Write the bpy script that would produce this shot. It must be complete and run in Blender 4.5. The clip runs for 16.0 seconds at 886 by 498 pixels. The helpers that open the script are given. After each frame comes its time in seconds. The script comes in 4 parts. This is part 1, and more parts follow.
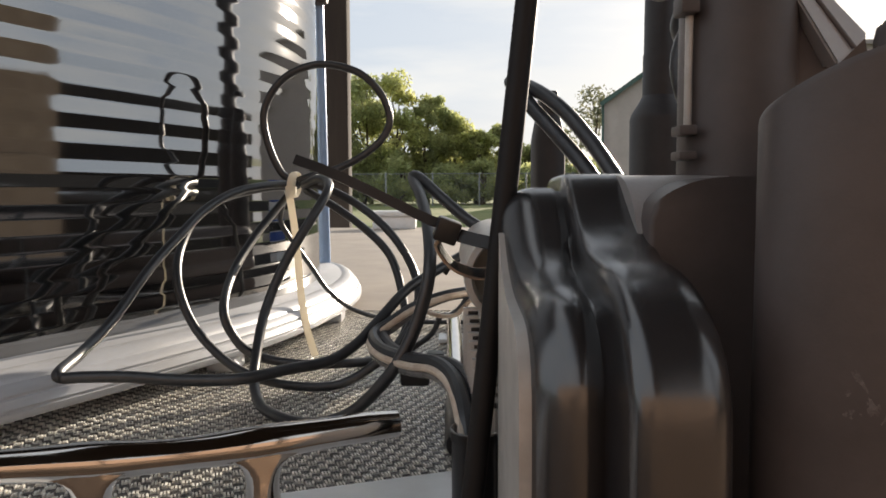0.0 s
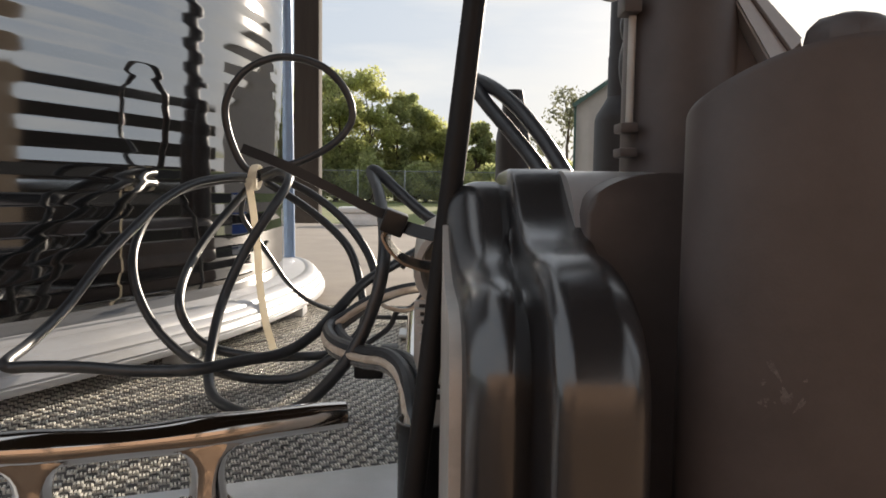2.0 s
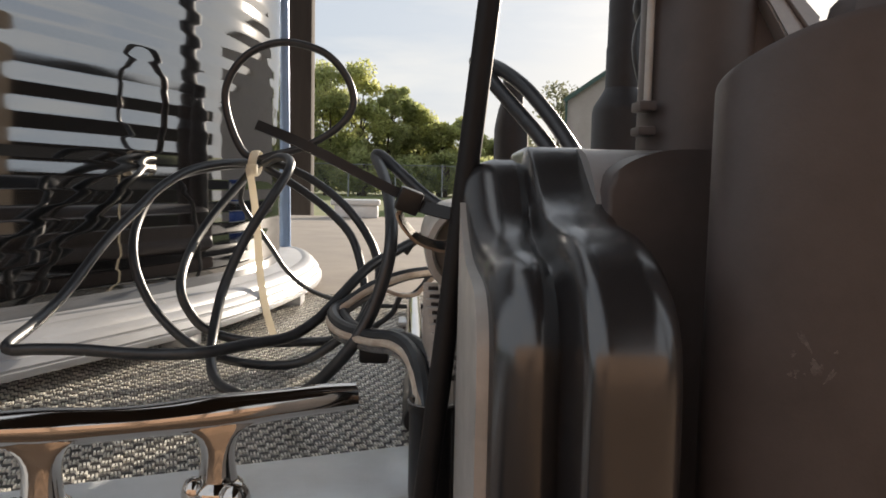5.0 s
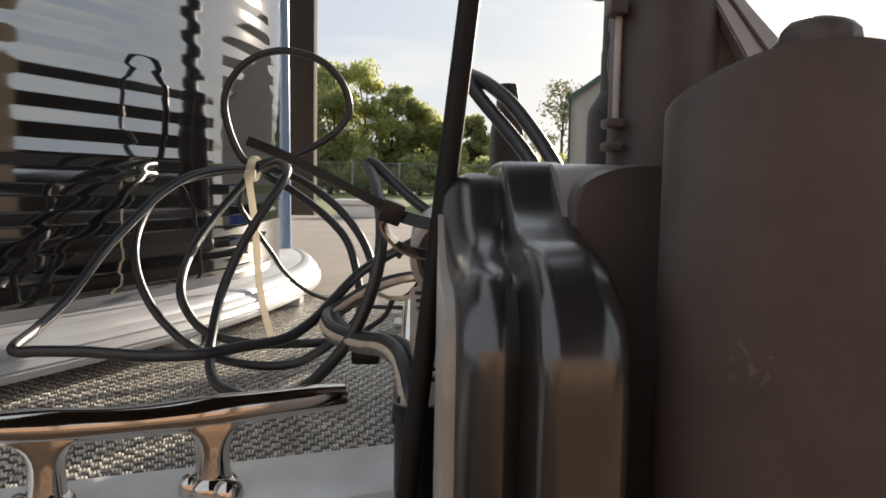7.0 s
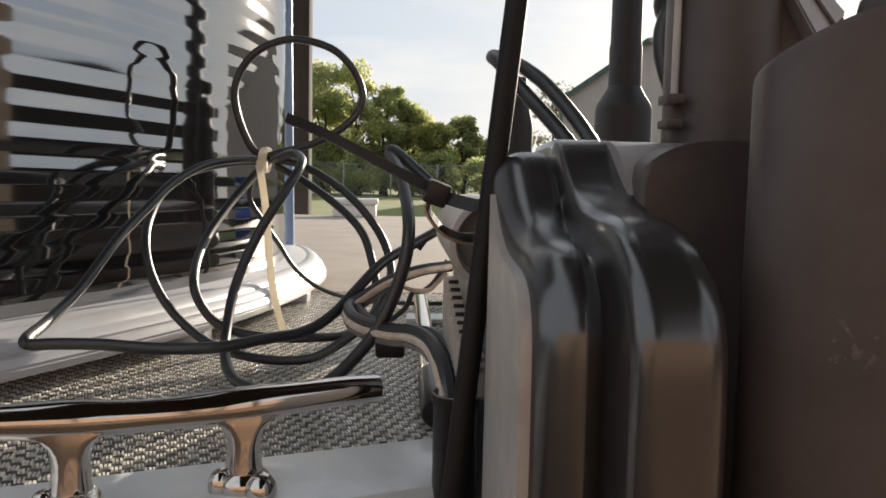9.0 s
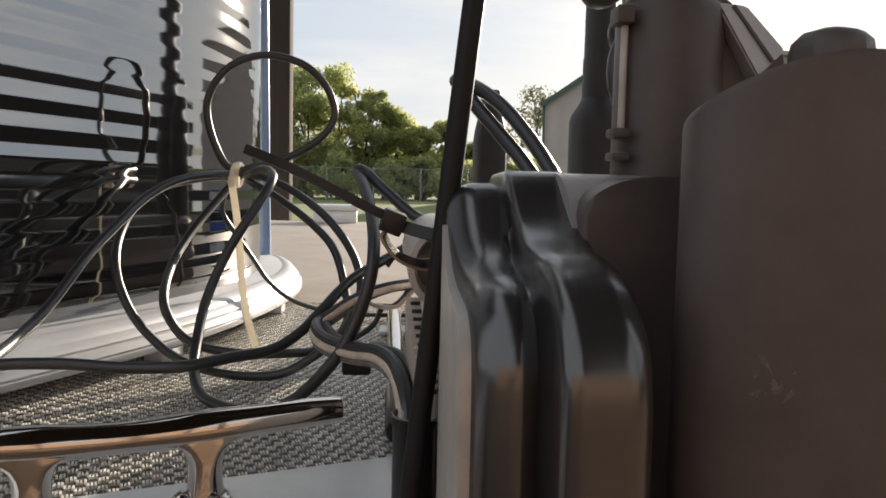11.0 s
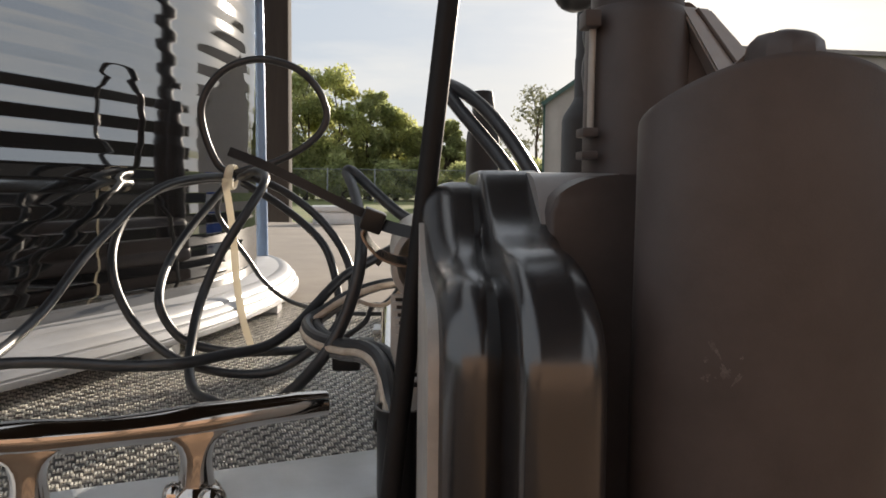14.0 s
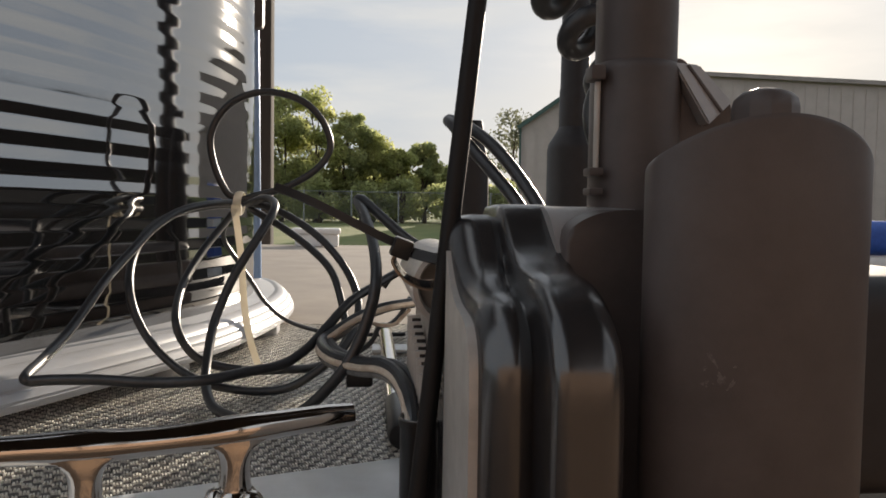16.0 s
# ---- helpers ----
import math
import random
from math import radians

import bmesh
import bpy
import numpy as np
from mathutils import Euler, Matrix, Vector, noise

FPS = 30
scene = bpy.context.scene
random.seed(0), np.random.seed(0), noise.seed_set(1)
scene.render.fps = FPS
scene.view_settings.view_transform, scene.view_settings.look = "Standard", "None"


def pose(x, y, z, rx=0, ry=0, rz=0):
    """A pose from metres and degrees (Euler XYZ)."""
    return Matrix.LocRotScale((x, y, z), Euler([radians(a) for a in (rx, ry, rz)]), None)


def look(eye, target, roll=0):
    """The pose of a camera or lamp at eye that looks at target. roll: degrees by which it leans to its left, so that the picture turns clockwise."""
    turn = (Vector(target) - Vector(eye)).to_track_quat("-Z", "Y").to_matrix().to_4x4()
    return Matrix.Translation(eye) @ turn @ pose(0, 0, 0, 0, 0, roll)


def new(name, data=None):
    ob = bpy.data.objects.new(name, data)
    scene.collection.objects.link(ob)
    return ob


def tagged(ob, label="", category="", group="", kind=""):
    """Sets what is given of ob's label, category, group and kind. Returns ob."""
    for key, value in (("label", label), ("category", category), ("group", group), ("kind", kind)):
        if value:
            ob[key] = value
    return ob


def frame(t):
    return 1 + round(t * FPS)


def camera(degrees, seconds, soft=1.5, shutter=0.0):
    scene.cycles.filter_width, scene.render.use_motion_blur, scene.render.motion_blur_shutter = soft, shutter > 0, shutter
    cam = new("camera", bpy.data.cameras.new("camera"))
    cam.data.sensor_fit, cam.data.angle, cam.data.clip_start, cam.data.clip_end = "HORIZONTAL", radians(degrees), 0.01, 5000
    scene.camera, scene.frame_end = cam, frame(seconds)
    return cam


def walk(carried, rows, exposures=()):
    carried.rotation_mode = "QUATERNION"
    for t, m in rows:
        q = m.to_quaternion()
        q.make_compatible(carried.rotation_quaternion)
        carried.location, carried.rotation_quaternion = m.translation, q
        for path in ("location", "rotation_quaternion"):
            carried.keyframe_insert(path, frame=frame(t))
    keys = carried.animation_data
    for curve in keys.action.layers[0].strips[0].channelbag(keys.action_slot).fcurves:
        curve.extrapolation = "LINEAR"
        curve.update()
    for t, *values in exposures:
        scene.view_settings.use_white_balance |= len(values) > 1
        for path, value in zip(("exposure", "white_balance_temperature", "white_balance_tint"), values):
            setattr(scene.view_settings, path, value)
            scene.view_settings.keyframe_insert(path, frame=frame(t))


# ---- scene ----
# Camera and its path: seconds, eye in metres, yaw, pitch and roll in degrees. The deck's surface is z = 0.
cam = camera(61.5, 16.0, soft=1.7)
ROWS = [
    (0, 0.0027, 0.0028, 0.1357, 0.42, -4.26, -0.24),
    (0.5, -0.0009, -0.0025, 0.1376, 0.37, -4.31, 0.12),
    (1, -0.0100, 0.0019, 0.1342, 0.12, -4.35, 1.06),
    (1.5, -0.0115, 0.0085, 0.1300, -0.36, -4.33, 1.13),
    (2, 0.0117, -0.0002, 0.1338, -1.79, -4.40, 0.82),
    (2.5, 0.0162, -0.0064, 0.1401, -2.67, -4.45, 0.63),
    (3, 0.0119, -0.0069, 0.1401, -2.73, -4.39, 0.57),
    (3.5, 0.0121, -0.0096, 0.1413, -2.73, -4.20, 0.60),
    (4, 0.0099, -0.0120, 0.1397, -2.79, -4.38, 0.91),
    (4.5, 0.0019, 0.0028, 0.1276, -2.65, -4.73, 1.17),
    (7, 0.0109, -0.0143, 0.1332, -2.24, -4.94, 1.08),
    (7.5, 0.0026, -0.0136, 0.1338, -2.23, -4.80, 1.18),
    (8, 0.0022, -0.0080, 0.1312, -2.39, -4.85, 1.25),
    (8.5, 0.0005, -0.0017, 0.1278, -2.83, -4.90, 1.35),
    (9, -0.0089, -0.0010, 0.1252, -2.93, -4.84, 1.20),
    (9.5, 0.0010, -0.0037, 0.1324, -3.26, -4.78, 1.29),
    (12, 0.0000, -0.0084, 0.1349, -4.41, -4.44, 1.13),
    (12.5, -0.0087, -0.0098, 0.1320, -4.05, -4.67, 1.25),
    (13, -0.0025, -0.0186, 0.1391, -3.95, -4.45, 1.05),
    (13.5, 0.0030, -0.0194, 0.1379, -3.95, -4.43, 1.00),
    (14, 0.0090, -0.0194, 0.1344, -4.07, -4.50, 0.66),
    (14.5, 0.0093, -0.0171, 0.1332, -4.30, -4.17, 0.86),
    (15, 0.0035, -0.0271, 0.1386, -4.57, -3.79, 0.75),
    (15.5, -0.0015, -0.0379, 0.1379, -5.21, -3.09, 0.87),
    (16, -0.0129, -0.0519, 0.1381, -5.87, -2.79, 0.87),
]
walk(cam, [(t, pose(x, y, z, 90 + pitch, 0, yaw) @ pose(0, 0, 0, 0, 0, roll)) for t, x, y, z, yaw, pitch, roll in ROWS],
     exposures=[(0, 0.90), (2.0, 0.86), (3.5, 0.80), (7.0, 0.88), (12.5, 0.90), (14.0, 0.76), (15.0, 0.68), (16.0, 0.56)])

# ---- light ----
SUN_ELEVATION, SUN_AZIMUTH = radians(14.0), radians(27.5)  # azimuth clockwise from +y
sun_way = Vector((math.sin(SUN_AZIMUTH) * math.cos(SUN_ELEVATION), math.cos(SUN_AZIMUTH) * math.cos(SUN_ELEVATION), math.sin(SUN_ELEVATION)))
sun_data = bpy.data.lights.new("sun", "SUN")
sun_data.energy, sun_data.angle, sun_data.color = 4.9, radians(0.6), (1.0, 0.86, 0.70)
sun = new("sun", sun_data)
sun.matrix_world = look(sun_way * 50, (0, 0, 0))

world = bpy.data.worlds.new("sky")
scene.world = world
world.use_nodes = True
wt = world.node_tree
wt.nodes.clear()
w_out = wt.nodes.new("ShaderNodeOutputWorld")
w_bg = wt.nodes.new("ShaderNodeBackground")
w_sky = wt.nodes.new("ShaderNodeTexSky")
w_sky.sky_type, w_sky.sun_disc = "NISHITA", False
w_sky.sun_elevation, w_sky.sun_rotation = SUN_ELEVATION, SUN_AZIMUTH
w_sky.air_density, w_sky.dust_density, w_sky.ozone_density = 1.0, 2.5, 1.5
w_bg.inputs["Strength"].default_value = 0.092
w_tc = wt.nodes.new("ShaderNodeTexCoord")
w_map = wt.nodes.new("ShaderNodeMapping")
w_map.inputs["Scale"].default_value = (1.3, 1.3, 7.0)
w_map.inputs["Rotation"].default_value = (0.12, -0.1, 0.3)
w_noise = wt.nodes.new("ShaderNodeTexNoise")
w_noise.inputs["Scale"].default_value, w_noise.inputs["Detail"].default_value, w_noise.inputs["Roughness"].default_value = 2.2, 7.0, 0.55
w_ramp = wt.nodes.new("ShaderNodeValToRGB")
w_ramp.color_ramp.elements[0].position, w_ramp.color_ramp.elements[1].position = 0.36, 0.64
w_ramp.color_ramp.elements[0].color, w_ramp.color_ramp.elements[1].color = (0.91, 0.91, 0.91, 1), (0.97, 0.97, 0.97, 1)
w_mix = wt.nodes.new("ShaderNodeMix")
w_mix.data_type = "RGBA"
w_cloud = wt.nodes.new("ShaderNodeMix")  # thin high cloud, blue-grey between whiter banks
w_cloud.data_type = "RGBA"
w_cloud.inputs["A"].default_value, w_cloud.inputs["B"].default_value = (3.7, 4.1, 4.65, 1), (5.1, 5.15, 5.15, 1)
w_bank = wt.nodes.new("ShaderNodeMapRange")
w_bank.inputs["From Min"].default_value, w_bank.inputs["From Max"].default_value = 0.40, 0.62
for a, b in ((w_tc.outputs["Generated"], w_map.inputs["Vector"]), (w_map.outputs["Vector"], w_noise.inputs["Vector"]), (w_noise.outputs["Fac"], w_ramp.inputs["Fac"]),
             (w_ramp.outputs["Color"], w_mix.inputs["Factor"]), (w_noise.outputs["Fac"], w_bank.inputs["Value"]), (w_bank.outputs["Result"], w_cloud.inputs["Factor"]), (w_cloud.outputs["Result"], w_mix.inputs["B"]), (w_sky.outputs["Color"], w_mix.inputs["A"]), (w_mix.outputs["Result"], w_bg.inputs["Color"]), (w_bg.outputs["Background"], w_out.inputs["Surface"])):
    wt.links.new(a, b)

# ---- materials ----
def material(name, color, rough=0.5, metal=0.0, ior=1.5, color2=None, scale=40.0, bump=0.0, bump_scale=200.0, rough2=None, coat=0.0, random_value=0.0, island=0.0, stretch=(1, 1, 1), glow_through=0.0):
    """A principled surface whose colour and roughness vary at two scales, with a fine relief."""
    m = bpy.data.materials.new(name)
    m.use_nodes = True
    nt = m.node_tree
    b = nt.nodes["Principled BSDF"]
    b.inputs["Roughness"].default_value, b.inputs["Metallic"].default_value, b.inputs["IOR"].default_value = rough, metal, ior
    b.inputs["Coat Weight"].default_value, b.inputs["Coat Roughness"].default_value = coat, 0.08
    tc = nt.nodes.new("ShaderNodeTexCoord")
    mp = nt.nodes.new("ShaderNodeMapping")
    mp.inputs["Scale"].default_value = stretch
    nt.links.new(tc.outputs["Object"], mp.inputs["Vector"])
    n1 = nt.nodes.new("ShaderNodeTexNoise")
    n1.inputs["Scale"].default_value, n1.inputs["Detail"].default_value, n1.inputs["Roughness"].default_value = scale, 6.0, 0.65
    nt.links.new(mp.outputs["Vector"], n1.inputs["Vector"])
    mix = nt.nodes.new("ShaderNodeMix")
    mix.data_type = "RGBA"
    c2 = color2 or tuple(c * 0.75 for c in color)
    mix.inputs["A"].default_value, mix.inputs["B"].default_value = (*color, 1), (*c2, 1)
    ramp = nt.nodes.new("ShaderNodeMapRange")
    ramp.inputs["From Min"].default_value, ramp.inputs["From Max"].default_value = 0.35, 0.65
    nt.links.new(n1.outputs["Fac"], ramp.inputs["Value"])
    nt.links.new(ramp.outputs["Result"], mix.inputs["Factor"])
    last = mix.outputs["Result"]
    if random_value or island:
        hsv = nt.nodes.new("ShaderNodeHueSaturation")
        mr = nt.nodes.new("ShaderNodeMapRange")
        k = random_value or island
        mr.inputs["To Min"].default_value, mr.inputs["To Max"].default_value = 1 - k, 1 + k
        if island:
            src = nt.nodes.new("ShaderNodeNewGeometry").outputs["Random Per Island"]
        else:
            src = nt.nodes.new("ShaderNodeObjectInfo").outputs["Random"]
        nt.links.new(src, mr.inputs["Value"])
        nt.links.new(mr.outputs["Result"], hsv.inputs["Value"])
        nt.links.new(last, hsv.inputs["Color"])
        last = hsv.outputs["Color"]
    nt.links.new(last, b.inputs["Base Color"])
    r2 = nt.nodes.new("ShaderNodeMapRange")
    r2.inputs["To Min"].default_value, r2.inputs["To Max"].default_value = rough, rough2 if rough2 is not None else min(1.0, rough * 1.3)
    n2 = nt.nodes.new("ShaderNodeTexNoise")
    n2.inputs["Scale"].default_value, n2.inputs["Detail"].default_value = scale * 0.23, 4.0
    nt.links.new(mp.outputs["Vector"], n2.inputs["Vector"])
    nt.links.new(n2.outputs["Fac"], r2.inputs["Value"])
    nt.links.new(r2.outputs["Result"], b.inputs["Roughness"])
    if bump:
        n3 = nt.nodes.new("ShaderNodeTexNoise")
        n3.inputs["Scale"].default_value, n3.inputs["Detail"].default_value = bump_scale, 3.0
        nt.links.new(mp.outputs["Vector"], n3.inputs["Vector"])
        bp = nt.nodes.new("ShaderNodeBump")
        bp.inputs["Strength"].default_value, bp.inputs["Distance"].default_value = bump, 0.3 / bump_scale
        nt.links.new(n3.outputs["Fac"], bp.inputs["Height"])
        nt.links.new(bp.outputs["Normal"], b.inputs["Normal"])
    if glow_through:
        tr = nt.nodes.new("ShaderNodeBsdfTranslucent")
        ms = nt.nodes.new("ShaderNodeMixShader")
        ms.inputs["Fac"].default_value = glow_through
        nt.links.new(last, tr.inputs["Color"])
        nt.links.new(b.outputs["BSDF"], ms.inputs[1])
        nt.links.new(tr.outputs["BSDF"], ms.inputs[2])
        nt.links.new(ms.outputs["Shader"], nt.nodes["Material Output"].inputs["Surface"])
    return m


M_PANEL = material("black_gloss_enamel", (0.006, 0.006, 0.007), 0.03, 0.0, 3.6, scale=8, rough2=0.06)
M_RAIL = material("brushed_aluminium_rail", (0.53, 0.54, 0.565), 0.34, 0.15, color2=(0.46, 0.47, 0.495), scale=30, bump=0.10, bump_scale=500, stretch=(1, 1, 6))
M_TRIM = material("satin_aluminium_trim", (0.84, 0.87, 0.90), 0.34, 0.2, color2=(0.76, 0.79, 0.81), scale=45, bump=0.1, bump_scale=700)
M_CHROME = material("polished_stainless", (0.66, 0.62, 0.58), 0.05, 1.0, color2=(0.58, 0.54, 0.50), scale=60, rough2=0.12)
M_POST = material("anodised_post", (0.30, 0.43, 0.66), 0.35, 0.25, scale=20)
M_VINYL = material("woven_vinyl", (0.10, 0.093, 0.085), 0.42, color2=(0.065, 0.06, 0.055), scale=260, bump=0.5, bump_scale=420)
# the same woven vinyl averaged, with glancing sun put into its colour
M_VINYL_FAR = material("glare_tan_vinyl", (0.33, 0.285, 0.24), 0.6, color2=(0.26, 0.225, 0.195), scale=7, bump=0.25, bump_scale=300)
M_STRAND_LIGHT = material("pale_vinyl_strand", (0.82, 0.79, 0.72), 0.24, color2=(0.70, 0.67, 0.61), scale=300, island=0.25, bump=0.15, bump_scale=1500)
M_STRAND_DARK = material("dark_vinyl_strand", (0.115, 0.108, 0.10), 0.34, color2=(0.070, 0.066, 0.062), scale=300, island=0.4, bump=0.15, bump_scale=1500)
M_CABLE = material("black_rubber_cable", (0.030, 0.033, 0.039), 0.30, ior=1.65, color2=(0.019, 0.021, 0.025), scale=140, rough2=0.48, bump=0.15, bump_scale=900)
M_PLASTIC = material("black_moulded_plastic", (0.028, 0.026, 0.027), 0.17, ior=1.95, color2=(0.020, 0.0185, 0.019), scale=90, rough2=0.29, bump=0.07, bump_scale=900)
M_MATT = material("matt_black_plastic", (0.092, 0.075, 0.072), 0.36, color2=(0.064, 0.052, 0.050), scale=22, rough2=0.62, bump=0.15, bump_scale=1200)
M_ROD = material("black_fibreglass_rod", (0.014, 0.012, 0.012), 0.45, ior=1.36, scale=80, bump=0.1, bump_scale=800)
M_HOLDER = material("black_holder_plastic", (0.020, 0.019, 0.023), 0.5, color2=(0.014, 0.0135, 0.016), scale=50, bump=0.1, bump_scale=700)
M_SCUFF = material("pale_scuffed_plastic", (0.17, 0.145, 0.14), 0.6, color2=(0.09, 0.074, 0.071), scale=700)
M_NYLON_BLACK = material("black_nylon", (0.016, 0.0155, 0.017), 0.32, ior=1.5, scale=120)
M_NYLON_WHITE = material("aged_white_nylon", (0.88, 0.84, 0.75), 0.4, color2=(0.82, 0.77, 0.66), scale=80, glow_through=0.45)
M_COPPER = material("pale_clear_lead", (0.78, 0.68, 0.57), 0.25, 0.1, color2=(0.60, 0.48, 0.38), scale=160)
M_GREY_CABLE = material("grey_vinyl_cable", (0.22, 0.22, 0.22), 0.18, color2=(0.13, 0.13, 0.13), scale=120)
M_BRACKET = material("cast_grey_bracket", (0.52, 0.495, 0.465), 0.40, 0.2, color2=(0.42, 0.40, 0.375), scale=70, bump=0.15, bump_scale=900)
# black plastic with sun glare and skylight put into its pale base
M_GLARE_PLASTIC = material("glare_pale_plastic", (0.34, 0.325, 0.32), 0.24, ior=1.8, color2=(0.28, 0.265, 0.26), scale=60, rough2=0.34, bump=0.12, bump_scale=800)
# tan base carries the sun that shines through the tie's toothed side
M_BACKLIT_NYLON = material("backlit_toothed_nylon", (0.80, 0.66, 0.52), 0.45, color2=(0.70, 0.56, 0.44), scale=100, glow_through=0.4)
M_GRASS = material("mown_grass", (0.10, 0.14, 0.035), 0.9, color2=(0.17, 0.17, 0.06), scale=0.5, bump=0.6, bump_scale=14)
M_ASPHALT = material("worn_asphalt", (0.030, 0.029, 0.028), 0.95, ior=1.06, color2=(0.022, 0.021, 0.021), scale=3, bump=0.5, bump_scale=60)
M_LEAF = material("tree_leaves", (0.36, 0.41, 0.20), 0.7, color2=(0.48, 0.48, 0.22), scale=0.6, island=0.25, glow_through=0.74)
M_LEAF_WARM = material("yellow_green_leaves", (0.54, 0.53, 0.22), 0.7, color2=(0.42, 0.46, 0.20), scale=0.5, island=0.3, glow_through=0.76)
# leaf colour greyed to carry the haze of distance
M_LEAF_HAZED = material("hazed_far_leaves", (0.20, 0.21, 0.13), 0.7, color2=(0.26, 0.26, 0.18), scale=0.6, island=0.3, glow_through=0.5)
M_BARK = material("tree_bark", (0.10, 0.075, 0.055), 0.9, scale=6, bump=0.5, bump_scale=30)
M_METAL_WALL = material("tan_metal_siding", (0.50, 0.43, 0.40), 0.6, color2=(0.44, 0.38, 0.35), scale=1.2)
M_GREEN_TRIM = material("green_roof_trim", (0.075, 0.125, 0.108), 0.6, scale=2)
M_ROOF = material("roof_sheet", (0.36, 0.31, 0.29), 0.5, scale=1.5)
M_TIMBER = material("dark_creosoted_timber", (0.032, 0.025, 0.021), 0.85, color2=(0.05, 0.04, 0.032), scale=14, bump=0.4, bump_scale=90, stretch=(1, 1, 0.1))
M_DOCK = material("weathered_dock_boards", (0.34, 0.22, 0.14), 0.75, color2=(0.13, 0.085, 0.055), scale=14, random_value=0.4, bump=0.3, bump_scale=60, stretch=(1, 8, 1))
M_WIRE = material("galvanised_wire", (0.30, 0.31, 0.31), 0.5, 0.6, scale=3)
M_WHITE = material("white_gelcoat", (0.78, 0.78, 0.77), 0.3, color2=(0.70, 0.70, 0.69), scale=12)
M_BLUE = material("blue_vinyl_cushion", (0.03, 0.10, 0.42), 0.45, scale=30)
M_BROWN_WALL = material("brown_wall", (0.34, 0.235, 0.175), 0.85, color2=(0.24, 0.165, 0.12), scale=1.1, bump=0.2, bump_scale=25)
M_TAN_WALL = material("tan_wall", (0.56, 0.40, 0.265), 0.85, color2=(0.42, 0.29, 0.19), scale=0.8, bump=0.2, bump_scale=25)


# ---- mesh helpers ----
def mesh_object(name, verts, faces, mat, parent=None, label="", smooth=True, sharp=None):
    me = bpy.data.meshes.new(name)
    me.from_pydata([tuple(v) for v in verts], [], faces)
    me.materials.append(mat)
    bm = bmesh.new()
    bm.from_mesh(me)
    bmesh.ops.recalc_face_normals(bm, faces=bm.faces)
    bm.to_mesh(me)
    bm.free()
    return finish(name, me, parent, label, smooth, sharp)


def finish(name, me, parent, label, smooth, sharp):
    if smooth:
        me.shade_smooth()
        if sharp:
            me.set_sharp_from_angle(angle=radians(sharp))
    ob = new(name, me)
    if parent is not None:
        ob.parent = parent
    return tagged(ob, label) if label else ob


def part(name, bm, mat, parent=None, label="", smooth=True, sharp=35):
    """Links a bmesh as one mesh object under a thing or a part."""
    me = bpy.data.meshes.new(name)
    bmesh.ops.recalc_face_normals(bm, faces=bm.faces)
    bm.to_mesh(me)
    bm.free()
    me.materials.append(mat)
    return finish(name, me, parent, label, smooth, sharp)


def empty(name, label, category, group="", kind=""):
    ob = new(name)
    ob.empty_display_size = 0.02
    return tagged(ob, label, category, group, kind)


def spline(points, sub=8, closed=False):
    """A centripetal-like Catmull-Rom line through the points."""
    p = [Vector(q) for q in points]
    n = len(p)
    out = []
    for i in range(n if closed else n - 1):
        if closed:
            a, b, c, d = p[i - 1], p[i], p[(i + 1) % n], p[(i + 2) % n]
        else:
            b, c = p[i], p[i + 1]
            a = p[i - 1] if i else b * 2 - c
            d = p[i + 2] if i + 2 < n else c * 2 - b
        for k in range(sub):
            t = k / sub
            out.append(0.5 * ((2 * b) + (c - a) * t + (2 * a - 5 * b + 4 * c - d) * t * t + (3 * b - a - 3 * c + d) * t ** 3))
    if not closed:
        out.append(p[-1])
    return out


def tube_bm(line, radius, seg=12, closed=False, cap=True, squash=(1.0, 1.0), up=None):
    """A tube along a line; radius is a number or one for each point; squash flattens its section."""
    bm = bmesh.new()
    n = len(line)
    radii = radius if isinstance(radius, (list, tuple)) else [radius] * n
    tang = [((line[(i + 1) % n] if closed or i + 1 < n else line[i]) - (line[i - 1] if closed or i else line[i])).normalized() for i in range(n)]
    side = (Vector(up) if up else Vector((0.3, 0.2, 1.0))).cross(tang[0]).normalized()
    rings = []
    for i in range(n):
        if up:
            side = Vector(up).cross(tang[i]).normalized()
        else:
            side = (side - tang[i] * side.dot(tang[i])).normalized()
        other = tang[i].cross(side)
        ring = []
        for k in range(seg):
            a = 2 * math.pi * k / seg
            ring.append(bm.verts.new(line[i] + radii[i] * (math.cos(a) * squash[0] * side + math.sin(a) * squash[1] * other)))
        rings.append(ring)
    for i in range(n if closed else n - 1):
        r, s = rings[i], rings[(i + 1) % n]
        for k in range(seg):
            bm.faces.new((r[k], r[(k + 1) % seg], s[(k + 1) % seg], s[k]))
    if cap and not closed:
        bm.faces.new(rings[0][::-1])
        bm.faces.new(rings[-1])
    return bm


def strip_bm(line, width, thick, normal):
    """A flat strap with a rectangular section along a line; normal is its broad side's direction."""
    bm = bmesh.new()
    n, rows = len(line), []
    for i in range(n):
        t = (line[min(i + 1, n - 1)] - line[max(i - 1, 0)]).normalized()
        nn = Vector(normal)
        nn = (nn - t * nn.dot(t)).normalized()
        w = t.cross(nn)
        rows.append([bm.verts.new(line[i] + w * a * width / 2 + nn * b * thick / 2) for a, b in ((-1, -1), (1, -1), (1, 1), (-1, 1))])
    for r, s in zip(rows, rows[1:]):
        for k in range(4):
            bm.faces.new((r[k], r[(k + 1) % 4], s[(k + 1) % 4], s[k]))
    bm.faces.new(rows[0][::-1])
    bm.faces.new(rows[-1])
    return bm


